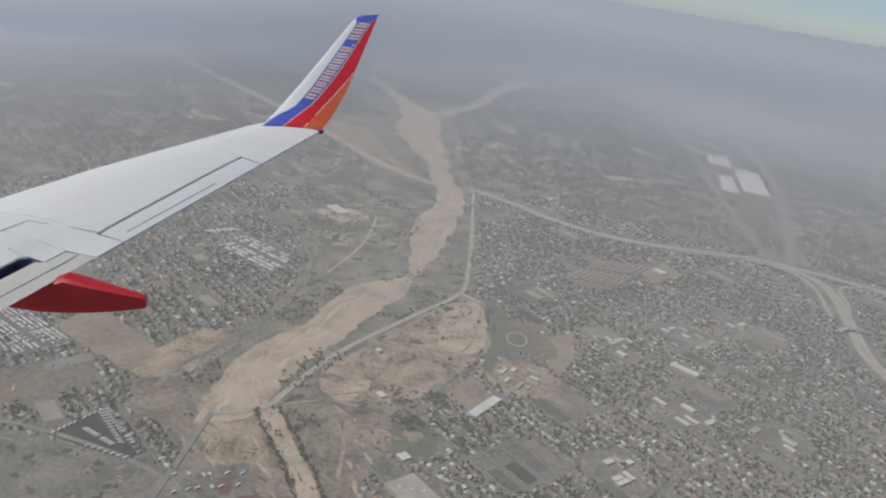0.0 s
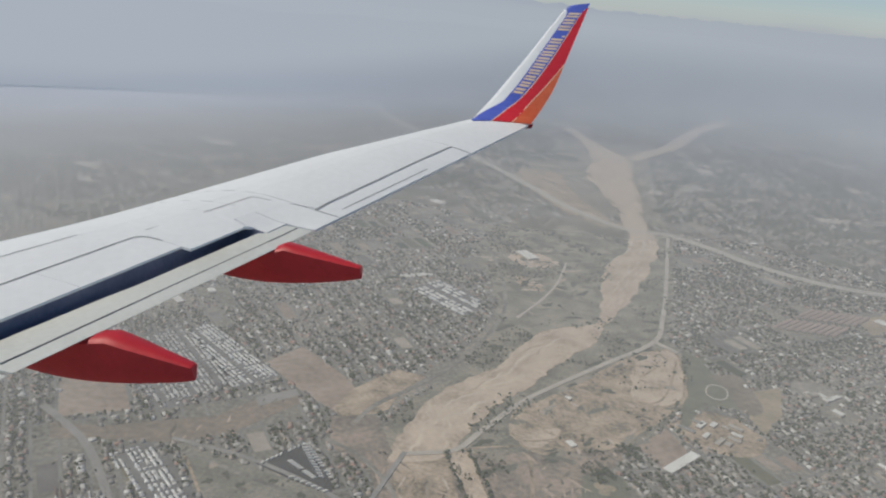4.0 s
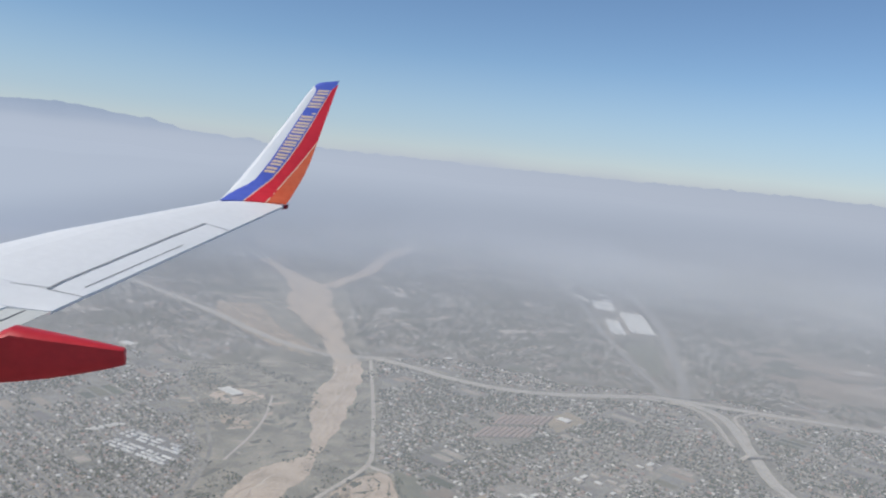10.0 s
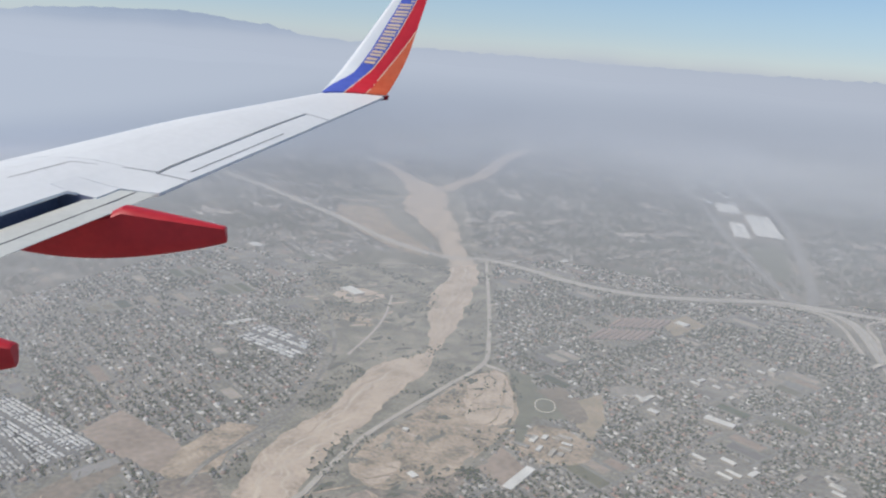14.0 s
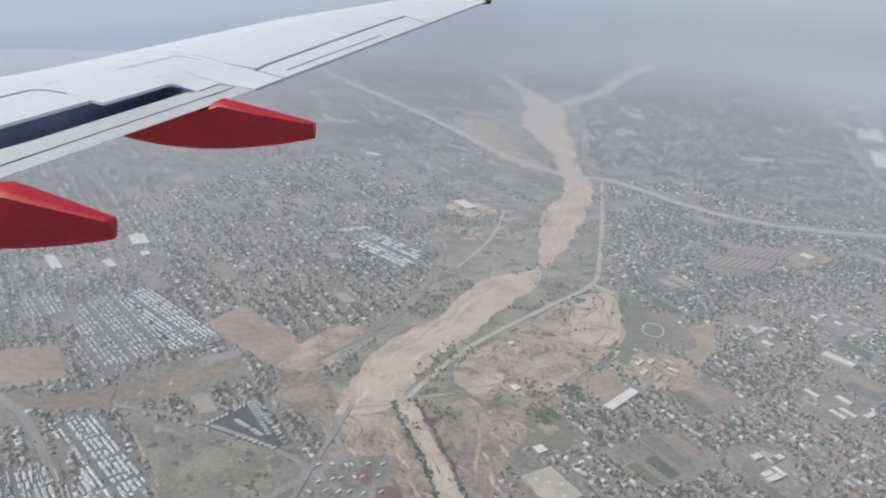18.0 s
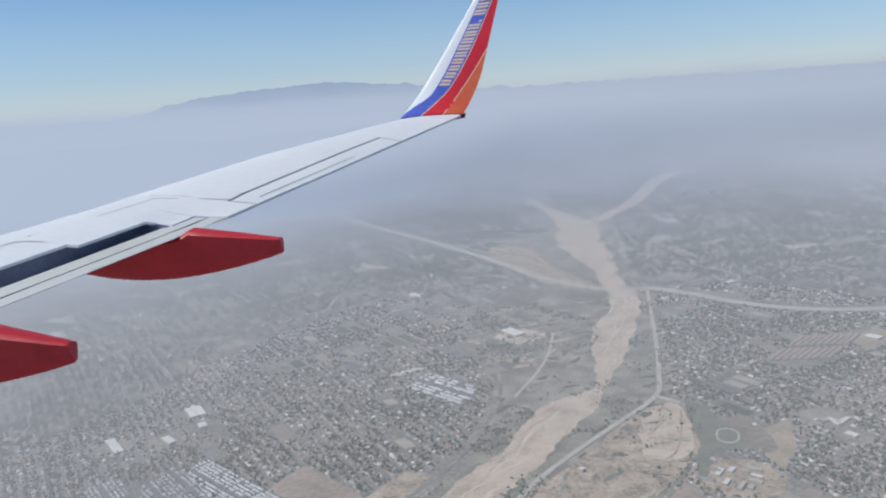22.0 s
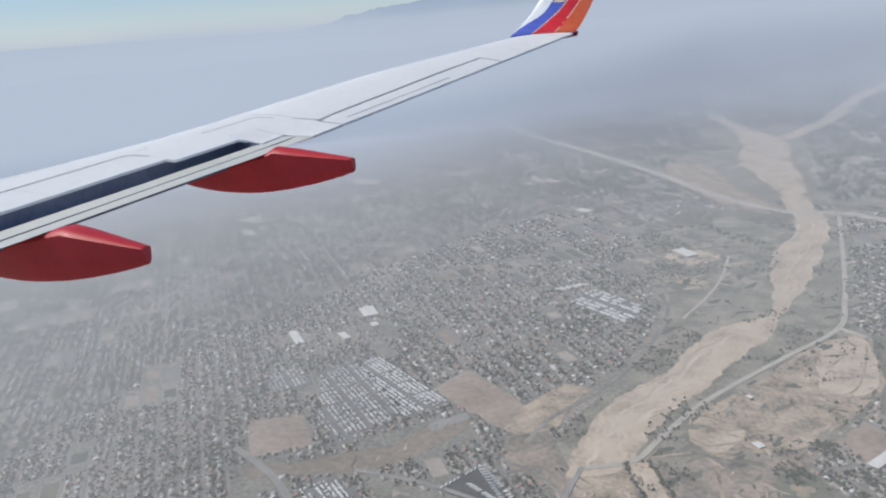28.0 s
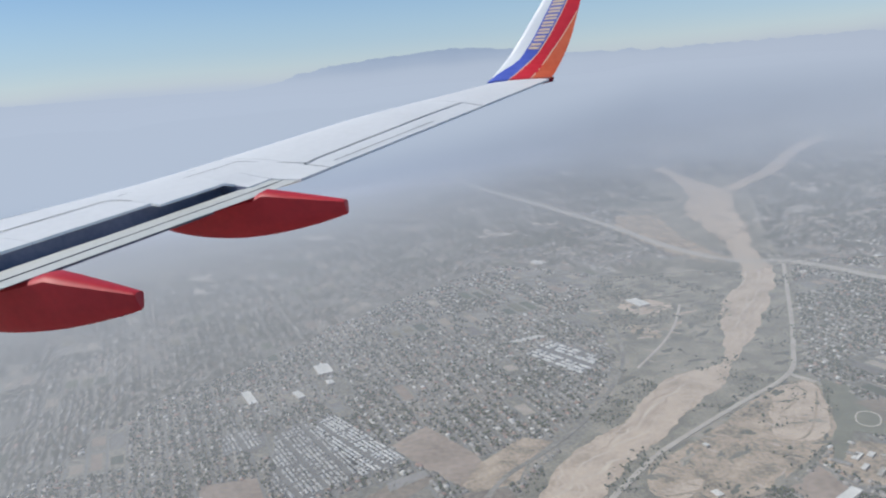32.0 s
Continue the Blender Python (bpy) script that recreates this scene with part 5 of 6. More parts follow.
def build_wing():
    wing = thing("airplane_wing", "grey airliner wing with red fairings and a red and blue winglet", "airplane wing", PLANE)
    bm = bmesh.new()
    wing_piece(bm, 1.5, 10.36, 0.86, 34)
    part("wing_box", bm, WING_GREY, wing, "pale grey painted upper wing skin", smooth=False)
    bm = bmesh.new()
    wing_piece(bm, 10.365, 10.722, 0.42, 3)
    wing_piece(bm, 10.73, 11.25, 0.0, 4)
    wing_piece(bm, 11.26, 14.9, 0.36, 16)
    wing_piece(bm, 14.91, 17.2, 0.0, 12)
    part("outer_wing", bm, WING_GREY, wing)
    bm = bmesh.new()
    rings = []
    for y in np.linspace(11.27, 14.89, 16):
        rings.append([top(y, d) for d in (0.0, 0.1, 0.2, 0.335)] + [low(y, d) for d in (0.335, 0.2, 0.0)])
    loft(bm, rings)
    part("aileron", bm, WING_GREY, wing, "pale grey aileron at the trailing edge")
    bm = bmesh.new()
    ribbon(bm, [(11.5, 0.12), (13.7, 0.11)], 0.014)
    part("aileron_tab_joint", bm, JOINT, wing)
    bm = bmesh.new()
    flap(bm, 6.42, 10.70)
    ob = part("outboard_flap", bm, FLAP_GREY, wing, "pale grey flap set slightly down")
    bm = bmesh.new()
    rings = []
    for y in np.linspace(6.5, 10.68, 8):
        x, z = te(y)
        rings.append([Vector((x - d, y, z + 0.035 + (d - 0.2) * 0.135 + 0.004)) for d in (0.21, 0.225)] + [Vector((x - d, y, z + 0.02 + (d - 0.2) * 0.135)) for d in (0.225, 0.21)])
    loft(bm, rings)
    part("flap_joint", bm, JOINT, ob)
    bm = bmesh.new()
    flap(bm, 1.8, 6.36, 12, 1.05)
    part("inboard_flap", bm, FLAP_GREY, wing, "pale grey flap set slightly down")
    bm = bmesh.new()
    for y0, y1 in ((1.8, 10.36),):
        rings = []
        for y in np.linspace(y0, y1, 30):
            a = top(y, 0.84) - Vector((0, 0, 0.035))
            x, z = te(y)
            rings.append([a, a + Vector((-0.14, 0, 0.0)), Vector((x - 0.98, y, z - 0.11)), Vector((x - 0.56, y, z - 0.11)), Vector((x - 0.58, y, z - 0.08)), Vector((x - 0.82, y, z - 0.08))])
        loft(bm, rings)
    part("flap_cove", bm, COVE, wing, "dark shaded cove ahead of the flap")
    # thin added plate: covers the pale end wall with the cove's shade colour
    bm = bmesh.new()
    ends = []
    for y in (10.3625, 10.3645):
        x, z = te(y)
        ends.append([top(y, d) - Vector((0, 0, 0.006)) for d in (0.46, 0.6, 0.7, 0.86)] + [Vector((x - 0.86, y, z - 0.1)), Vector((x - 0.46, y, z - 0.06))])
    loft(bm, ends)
    part("cove_shade_plate", bm, COVE, wing, "added plate in the cove's dark shade colour")
    # spoilers, thin plates on the skin
    for y0, y1 in ((1.9, 4.1), (4.11, 6.40), (6.41, 7.87), (7.88, 9.27), (9.28, 10.37)):
        bm = bmesh.new()
        rings = []
        for y in np.linspace(y0, y1, 8):
            back = 0.80 if y0 < 6.4 else 0.74 if y0 < 7.9 else 0.64 if y0 < 9.2 else 0.62
            rings.append([top(y, d) + Vector((0, 0, 0.006)) for d in (back, 0.95, 1.15, 1.36)] + [top(y, d) - Vector((0, 0, 0.025)) for d in (1.36, 1.15, 0.95, back)])
        loft(bm, rings)
        part("spoiler", bm, WING_GREY, wing)
    bm = bmesh.new()
    ribbon(bm, [(5.2, 1.32), (9.2, 1.30), (9.27, 1.2), (9.28, 1.0)], 0.018, 0.011)
    part("panel_joint", bm, JOINT, wing)
    for line in ([(9.45, 1.38), (11.1, 1.22)], [(11.1, 1.22), (11.3, 0.37)], [(11.25, 0.37), (14.9, 0.37)], [(14.9, 0.37), (14.92, 0.0)], [(11.25, 0.0), (11.25, 0.37)], [(4.0, 2.2), (9.0, 1.9)]):
        bm = bmesh.new()
        ribbon(bm, line, 0.014)
        part("panel_joint", bm, JOINT, wing)
    fairing("flap_track_fairing", wing, 10.1, 8.44, 0.54, 7.42, 0.92, 5.6, 0.56)
    fairing("flap_track_fairing", wing, 7.35, 7.53, 0.14, 6.55, 0.57, 4.7, 0.56)
    fairing("flap_track_fairing", wing, 4.38, 7.46, -0.09, 6.35, 0.36, 4.3, 0.56)
    # winglet
    zero, one = [(0, 0.0), (1, 0.0)], [(0, 1.0), (1, 1.0)]
    white = [(0, 0.0), (0.06, 0.06), (0.14, 0.24), (0.3, 0.27), (0.9, 0.27), (0.95, 0.1), (0.96, 0.0), (1, 0.0)]
    blue = [(0, 0.33), (0.2, 0.50), (0.5, 0.62), (0.8, 0.72), (0.93, 0.8), (0.97, 1.0), (1, 1.0)]
    red = [(0, 0.69), (0.2, 0.75), (0.35, 0.86), (0.5, 1.0), (1, 1.0)]
    shift = lambda tab, d: [(h, min(c + d, 1.0)) for h, c in tab]
    wl = winglet_band("winglet", wing, shift(blue, 0.022), red, RED, "winglet with a red stripe", 0, 0.97)
    winglet_band("leading_edge", wl, zero, white, BRIGHT, "polished bright leading edge")
    winglet_band("blue_stripe", wl, white, blue, BLUE, "blue painted stripe with lettering bars")
    winglet_band("gold_line", wl, blue, shift(blue, 0.022), GOLD, "thin gold line", 0, 0.95)
    winglet_band("gold_line", wl, shift(red, -0.02), red, GOLD, "thin gold line", 0, 0.5, lift=1.06)
    winglet_band("orange_stripe", wl, red, one, ORANGE, "orange painted stripe", 0, 0.5)
    # lettering as plain gold bars
    n = 13
    for i in range(n):
        h0 = 0.225 + i * 0.0545
        h1 = h0 + (0.040 if i != 9 else 0.012)
        a = lerp(white, h0) + 0.035
        b = lerp(blue, h0) - 0.03
        if i == 9:
            winglet_band("lettering_bar", wl, [(0, b - 0.1), (1, b - 0.1)], [(0, b), (1, b)], GOLD, "plain gold bar of lettering", h0, h1, 3, 1.25, 3)
            continue
        for u0, u1 in ((0.0, 0.015), (0.024, 0.040)):
            winglet_band("lettering_bar", wl, [(0, a), (1, a)], [(0, b), (1, b)], GOLD, "plain gold bar of lettering", h0 + u0, h0 + u1, 3, 1.25, 3)
    bm = bmesh.new()
    x, z = te(17.2)
    loft(bm, [[Vector((9.6 + dx * s, 17.22 + dy, 2.0 + dz)) for dx, dy, dz in ((0, -0.06, 0.0), (0.40, -0.01, 0.03), (0.43, 0.06, 0.04), (0.40, 0.1, 0.0), (0.40, 0.04, -0.05), (0, -0.02, -0.06))] for s in (1.0, 0.97)])
    part("tail_light", bm, LAMP_RED, wing, "small dark red lamp at the wing tip")
    return wing


build_wing()


# ---- the lower forward part of the cabin window's seal, all that shows of it ----
def build_window():
    cx, cz, a, b = 10.947, 1.409, 0.2135, 0.1545
    turns = np.linspace(math.pi * 0.97, math.pi * 1.53, 40)
    ring = lambda k, y: [Vector((cx + (a + k) * math.copysign(abs(math.cos(t)) ** 0.68, math.cos(t)), y, cz + (b + k) * math.copysign(abs(math.sin(t)) ** 0.68, math.sin(t)))) for t in turns]
    win = thing("window_1", "black rubber seal at the corner of an oval cabin window", "window", PLANE, kind="structure")
    for name, mat, prof in (("window_frame", RUBBER, ((0.002, 1.758), (0.0, 1.753), (0.004, 1.747), (0.014, 1.744), (0.03, 1.745), (0.034, 1.751), (0.03, 1.757))),
                            ("window_surround", SEAL, ((0.0345, 1.756), (0.0345, 1.750), (0.06, 1.742), (0.15, 1.738), (0.152, 1.752), (0.06, 1.757)))):
        rows = [ring(k, y) for k, y in prof]
        bm = bmesh.new()
        loft(bm, [list(col) for col in zip(*rows)])
        part(name, bm, mat, win, "black rubber window seal" if mat is RUBBER else "dark window surround in shade", smooth=True)


build_window()
for poly in (PARK_FAR, PARK_A, PARK_B, PARK_C, PARK_D, PARK_E):
    patch("park_paving", poly, ASPHALT, 0.22, "dark paved ground of a mobile home park", "paving", 3)
build_homes(PARK_FAR, "mobile_homes_far", "pale mobile homes in curved rows beside the river", 11, 6.6, (7.5, 4.2, 1.8))
build_homes(PARK_D, "mobile_homes_field", "dense rows of white mobile homes beside the open field", 5.7, 3.9, (4.2, 2.5, 1.3))
build_homes(PARK_E, "mobile_homes_street", "dense rows of white mobile homes beside the broad street", 5.7, 3.9, (4.2, 2.5, 1.3))
build_homes(PARK_A, "mobile_homes_near", "dense rows of white mobile homes")
build_homes(PARK_B, "mobile_homes_west", "dense rows of pale mobile homes", mat=DULL_HOMES)
build_homes(PARK_C, "mobile_homes_south", "dense rows of grey and white mobile homes", mat=DULL_HOMES)


# ---- buildings ----
def hall(x, y, sx, sy, h, turn, roof, label, units=3, group="", seed=0):
    """A flat-roofed hall: walls, roof slab with a parapet, rooftop units."""
    rnd = random.Random(seed + int(x * 7 + y))
    ob = thing("hall", label, "building", Matrix.Translation((x, y, float(land(x, y)))) @ Matrix.Rotation(turn, 4, "Z"), group)
    part("walls", box(bmesh.new(), 0, 0, -1.0, sx, sy, h + 1.0), TAN_WALL, ob)
    part("roof", box(bmesh.new(), 0, 0, h + 0.004, sx * 1.01, sy * 1.01, 0.25, 0, 0.05), roof, ob)
    for s in (-1, 1):
        part("parapet", box(bmesh.new(), 0, s * (sy / 2 - 0.15), h + 0.258, sx, 0.3, 0.35), roof, ob)
    for k in range(units):
        part("rooftop_unit", box(bmesh.new(), rnd.uniform(-0.4, 0.4) * sx, rnd.uniform(-0.3, 0.3) * sy, h + 0.258, max(0.8, sx * 0.07), max(0.7, sy * 0.09), 0.6, 0, 0.06), FLAP_GREY, ob)
    return ob


def gabled(name, x, y, sx, sy, h, rise, turn, roof, label, category, group=""):
    """A long gabled building: walls and an overhanging roof."""
    ob = thing(name, label, category, Matrix.Translation((x, y, float(land(x, y)))) @ Matrix.Rotation(turn, 4, "Z"), group)
    part("walls", box(bmesh.new(), 0, 0, -0.3, sx * 0.96, sy * 0.9, h + 0.3), TAN_WALL, ob)
    bm = bmesh.new()
    prof = [(-sy / 2, h - 0.05), (0, h + rise), (sy / 2, h - 0.05), (sy / 2, h + 0.1), (0, h + rise + 0.16), (-sy / 2, h + 0.1)]
    loft(bm, [[Vector((s * sx / 2, p[0], p[1])) for p in prof] for s in (-1, 1)])
    part("roof", bm, roof, ob)
    return ob


TURN = math.atan2(GA[1], GA[0])
SIZES_FAR = [(46, 26), (60, 14), (30, 12), (18, 12), (26, 20), (44, 14), (14, 22), (40, 22), (8, 6), (52, 26), (16, 10)]
for k, ((x, y), (sx, sy)) in enumerate(zip(WHITE_FAR, SIZES_FAR)):
    hall(x, y, sx, sy, 4.0, TURN + 0.1 * (k % 3), WHITE_ROOF, "large white flat-roofed hall among the houses", 4, seed=k)
SIZES_NEAR = [(13, 9), (9, 5), (15, 6), (9, 8), (8, 4), (8, 12), (12, 12), (9, 5), (7, 6), (9, 6)]
for k, ((x, y), (sx, sy)) in enumerate(zip(WHITE_NEAR, SIZES_NEAR)):
    hall(x, y, sx, sy, 2.4, TURN + 0.05 * (k % 3), WHITE_ROOF, "white flat-roofed building among small houses", 2, seed=k)
for k, (x, y, sx, sy) in enumerate(BIG):
    hall(x, y, sx, sy, 3.0, TURN + (math.pi / 2 if k % 5 == 0 else 0), WHITE_ROOF if k % 3 else CONCRETE, "pale flat-roofed shop hall on a paved lot" if k % 3 else "grey flat-roofed shop hall on a paved lot", 1, "shop halls", k)
a, b = (np.array(q, float) for q in LONG_SHED)
hall(*((a + b) / 2), np.hypot(*(b - a)), 6.5, 3.0, math.atan2(*(b - a)[::-1]), WHITE_ROOF, "very long pale freight shed beside the rail yard", 5)
for k, (x, y) in enumerate(WEST_HALLS):
    hall(x, y, (12, 9, 8, 14, 7, 9, 16)[k], (6, 6, 5, 5, 6, 4, 7)[k], 2.6, TURN + (math.pi / 2 if k % 2 else 0), WHITE_ROOF, "white flat-roofed industrial building on open ground", 2, "industrial buildings", k)
a, b = (np.array(q, float) for q in LONG_HALL)
hall(*((a + b) / 2), np.hypot(*(b - a)), 13, 3.2, math.atan2(*(b - a)[::-1]), WHITE_ROOF, "long pale hall beside a bare lot", 3)
hall(*TAN_HALL, 52, 38, 4.0, TURN, CONCRETE, "large tan flat-roofed building among small houses", 4)
a, b = (np.array(q, float) for q in FIVE_HALLS)
for k in range(5):
    hall(*(a + (b - a) * k / 4), 22, 5.5, 2.6, TURN + 0.9, WHITE_ROOF, "narrow white hall in a row of five", 1, "row of narrow halls", k)
bm_dep = np.array(DEPOT, float)
hall(*bm_dep.mean(0), 26, 9, 3.0, TURN, WHITE_ROOF, "long pale depot beside the rail yard", 3)

# cars on the streets
def car(mat, label):
    ob = thing("car", label, "car", None, "cars on the roads")
    part("body", box(bmesh.new(), 0, 0, 0.12, 1.55, 0.65, 0.25, 0, 0.06), mat, ob)
    part("cabin", box(bmesh.new(), -0.08, 0, 0.374, 0.8, 0.55, 0.2, 0, 0.07), RUBBER, ob)
    for sx in (-0.5, 0.5):
        for sy in (-0.3, 0.3):
            bm = bmesh.new()
            bmesh.ops.create_cone(bm, cap_ends=True, segments=8, radius1=0.13, radius2=0.13, depth=0.1, matrix=Matrix.Translation((sx, sy, 0.13)) @ Matrix.Rotation(math.pi / 2, 4, "X"))
            part("wheel", bm, RUBBER, ob)
    return ob


rnd = random.Random(14)
kinds = [car(HOMES, "white car on the road"), car(GREYCAR, "dark grey car on the road")]
fresh = [True, True]
for line, dz, off, count in ((MAIN_STREET, 0.5, 1.6, 22), (CROSS_STREET, 0.54, 1.6, 10), (FREEWAY, 1.26, 5.0, 16), (SOUTHFWY, 1.66, 5.0, 12), (YARD_ROAD, 0.6, 1.2, 4)):
    c = smooth_line(line, 6)
    for _ in range(count):
        i = rnd.randrange(1, len(c) - 1)
        if math.hypot(*c[i]) > 3200:
            continue
        d = c[i + 1] - c[i - 1]
        d = d / np.hypot(*d)
        side = rnd.choice((-1, 1))
        p = c[i] + np.array([-d[1], d[0]]) * side * off
        m = Matrix.Translation((p[0], p[1], dz)) @ Matrix.Rotation(math.atan2(d[1], d[0]) + (math.pi if side > 0 else 0), 4, "Z")
        k = 0 if rnd.random() < 0.65 else 1
        if fresh[k]:
            fresh[k] = False
            kinds[k].matrix_world = m
        else:
            copy_thing(kinds[k], m)

rnd = random.Random(4)
for k in range(11):
    a = k / 11 * 2 * math.pi
    hall(SCHOOL[0] + math.cos(a) * rnd.uniform(14, 46), SCHOOL[1] + math.sin(a) * rnd.uniform(12, 40), rnd.uniform(10, 22), rnd.uniform(5, 8), 2.6, TURN + rnd.choice((0, math.pi / 2)) + 0.4, rnd.choice((WHITE_ROOF, CONCRETE, CONCRETE, PAVED)),
         "pale school building with a flat roof", 2, "school buildings")
patch("school_paving", [(SCHOOL[0] + 62 * math.cos(a), SCHOOL[1] + 52 * math.sin(a)) for a in np.linspace(0, 2 * math.pi, 9)[:-1]], EARTHM, 0.24, "pale paving round the school buildings", "paving", 7)


def campus(x, y, n, seed, wide=30, lawn=None):
    """A cluster of pale flat-roofed buildings on paving, some with a lawn beside."""
    rnd = random.Random(seed)
    patch("campus_paving", [(x + wide * 1.3 * math.cos(a), y + wide * 1.1 * math.sin(a)) for a in np.linspace(0, 2 * math.pi, 8)[:-1]], LOTGREY, 0.25 + 0.003 * seed, "dull paving round pale flat-roofed buildings", "paving", 4)
    if lawn:
        q = np.array([(-1, -0.7), (1, -0.7), (1, 0.7), (-1, 0.7)]) * wide * 0.9
        patch("campus_lawn", [np.array((x, y)) + lawn + GA * u + GB * v for u, v in q], TURF, 0.24 + 0.003 * seed, "dull green lawn beside pale buildings", "lawn", 0.5, straight=True)
    for k in range(n):
        p = np.array((x, y)) + GA * rnd.uniform(-wide, wide) + GB * ((k % 3 - 1) * wide * 0.55 + rnd.uniform(-4, 4))
        hall(p[0], p[1], rnd.uniform(11, 22), rnd.uniform(6, 10), 2.8, TURN + rnd.choice((0, 0, math.pi / 2)), rnd.choice((WHITE_ROOF, WHITE_ROOF, CONCRETE)), "pale flat-roofed building of a small campus", 1, "campus buildings", k)


for k, (x, y, n, wide, lawn) in enumerate(CAMPUSES):
    campus(x, y, n, k, wide, lawn)
hall(*BIG_HALL, 62, 42, 5, TURN + 0.3, WHITE_ROOF, "very large white flat-roofed hall beside a dark car park", 5)
patch("car_park", [np.array(BIG_HALL) + GA * u + GB * v for u, v in ((-40, 24), (48, 24), (44, 72), (-30, 70))], ASPHALT, 0.33, "dark paved car park beside a very large white hall", "car park", 1, straight=True)


def oval(name, c, rx, ry, turn, mat, dz, label, category, inner=0.0):
    """A flat oval, or a ring of that outline."""
    bm = bmesh.new()
    a = np.linspace(0, 2 * math.pi, 48, endpoint=False)
    def ring(k, z):
        out = []
        for t in a:
            u, v = rx * k * math.copysign(abs(math.cos(t)) ** 0.75, math.cos(t)), ry * k * math.sin(t)
            out.append(bm.verts.new((c[0] + u * math.cos(turn) - v * math.sin(turn), c[1] + u * math.sin(turn) + v * math.cos(turn), z)))
        return out
    o, b = ring(1, dz), ring(1.002, 0.02)
    if inner:
        i = ring(inner, dz)
        for k in range(48):
            j = (k + 1) % 48
            bm.faces.new((o[k], o[j], i[j], i[k]))
    else:
        bm.faces.new(o)
    for k in range(48):
        j = (k + 1) % 48
        bm.faces.new((b[k], b[j], o[j], o[k]))
    bmesh.ops.recalc_face_normals(bm, faces=bm.faces)
    return tagged(part(name, bm, mat), label, category, kind="structure")


ORIENT = math.radians(80)
oval("sports_field", OVAL, 21, 12.5, ORIENT, TURF, 0.34, "dark green infield of a running track", "sports field")
oval("running_track", OVAL, 25, 16, ORIENT, CONCRETE, 0.40, "pale oval running track", "running track", 0.86)
patch("school_lawn", [(OVAL[0] + u, OVAL[1] + v) for u, v in ((-34, -40), (24, -42), (36, -10), (30, 42), (-20, 44), (-38, 10))], TURF, 0.27, "dark green school lawn round the track", "lawn", 5)
patch("park_lawn", [(DIAMOND[0] + u, DIAMOND[1] + v) for u, v in ((-22, -30), (20, -28), (24, 26), (-4, 40), (-26, 20))], TURF, 0.26, "green park lawn with a ball field", "lawn", 2)
for k in range(3):
    oval("ball_diamond", (DIAMOND[0] + 7 * math.cos(k * 2.1 + 0.5), DIAMOND[1] + 6 + 7 * math.sin(k * 2.1 + 0.5)), 6.5, 6.0, 0, DRYGRASS, 0.34 + 0.012 * k, "bare tan infield of a ball diamond", "ball field")

# rows of low brick-red apartments
q = np.array(BRICK_ROWS, float)
e = (q[2] - q[1]) / np.hypot(*(q[2] - q[1]))
for i in range(9):
    for j in range(2):
        c = q[0] + (q[1] - q[0]) * (0.25 + 0.5 * j) + (q[2] - q[1]) * ((i + 0.5) / 9)
        gabled("apartment_row", c[0], c[1], np.hypot(*(q[1] - q[0])) * 0.40, 7.5, 3.0, 1.2, math.atan2(*(q[1] - q[0])[::-1]), BRICK, "long apartment row with a brick-red tile roof", "apartment building", "apartment rows")

# very large warehouses beside the northern freeway, then the far industrial strip
for k, (x, y, sx, sy) in enumerate(WAREHOUSES):
    hall(x, y, sx, sy, 11, radians(73.5), WHITE_ROOF, "very large white flat-roofed warehouse beside the freeway", 9, "freeway warehouses", k)
p = smooth_line(STRIP_FAR, 70)
rnd = random.Random(9)
for k, (x, y) in enumerate(p):
    for s in (-1, 1):
        hall(x + s * rnd.uniform(28, 75), y + rnd.uniform(-50, 50), rnd.uniform(30, 75), rnd.uniform(22, 44), 6, radians(74), WHITE_ROOF, "pale warehouse of the far industrial strip", 2, "industrial warehouses", k * 2 + s)


# ---- rail yard ----
def yard_line(s):
    a, b = np.array(TRACK_A, float), np.array(TRACK_B, float)
    return a + (b - a) * s


def build_rails():
    yard = thing("rail_tracks", "dark steel rails in parallel yard tracks", "rail tracks", kind="structure")
    for s in np.linspace(-0.1, 1.0, 12):
        c = smooth_line(yard_line(s), 8)
        d = np.gradient(c, axis=0)
        n = np.stack([-d[:, 1], d[:, 0]], 1) / np.hypot(d[:, 0], d[:, 1])[:, None]
        bm = bmesh.new()
        for off in (-0.42, 0.42):
            prev = None
            for q, m in zip(c, n):
                w = [q + m * (off + k) for k in (-0.09, 0.09)]
                row = [bm.verts.new((*w[0], 0.34)), bm.verts.new((*w[0], 0.55)), bm.verts.new((*w[1], 0.55)), bm.verts.new((*w[1], 0.34))]
                if prev:
                    for i in range(3):
                        bm.faces.new((prev[i], prev[i + 1], row[i + 1], row[i]))
                prev = row
        bmesh.ops.recalc_face_normals(bm, faces=bm.faces)
        part("track", bm, STEEL, yard)


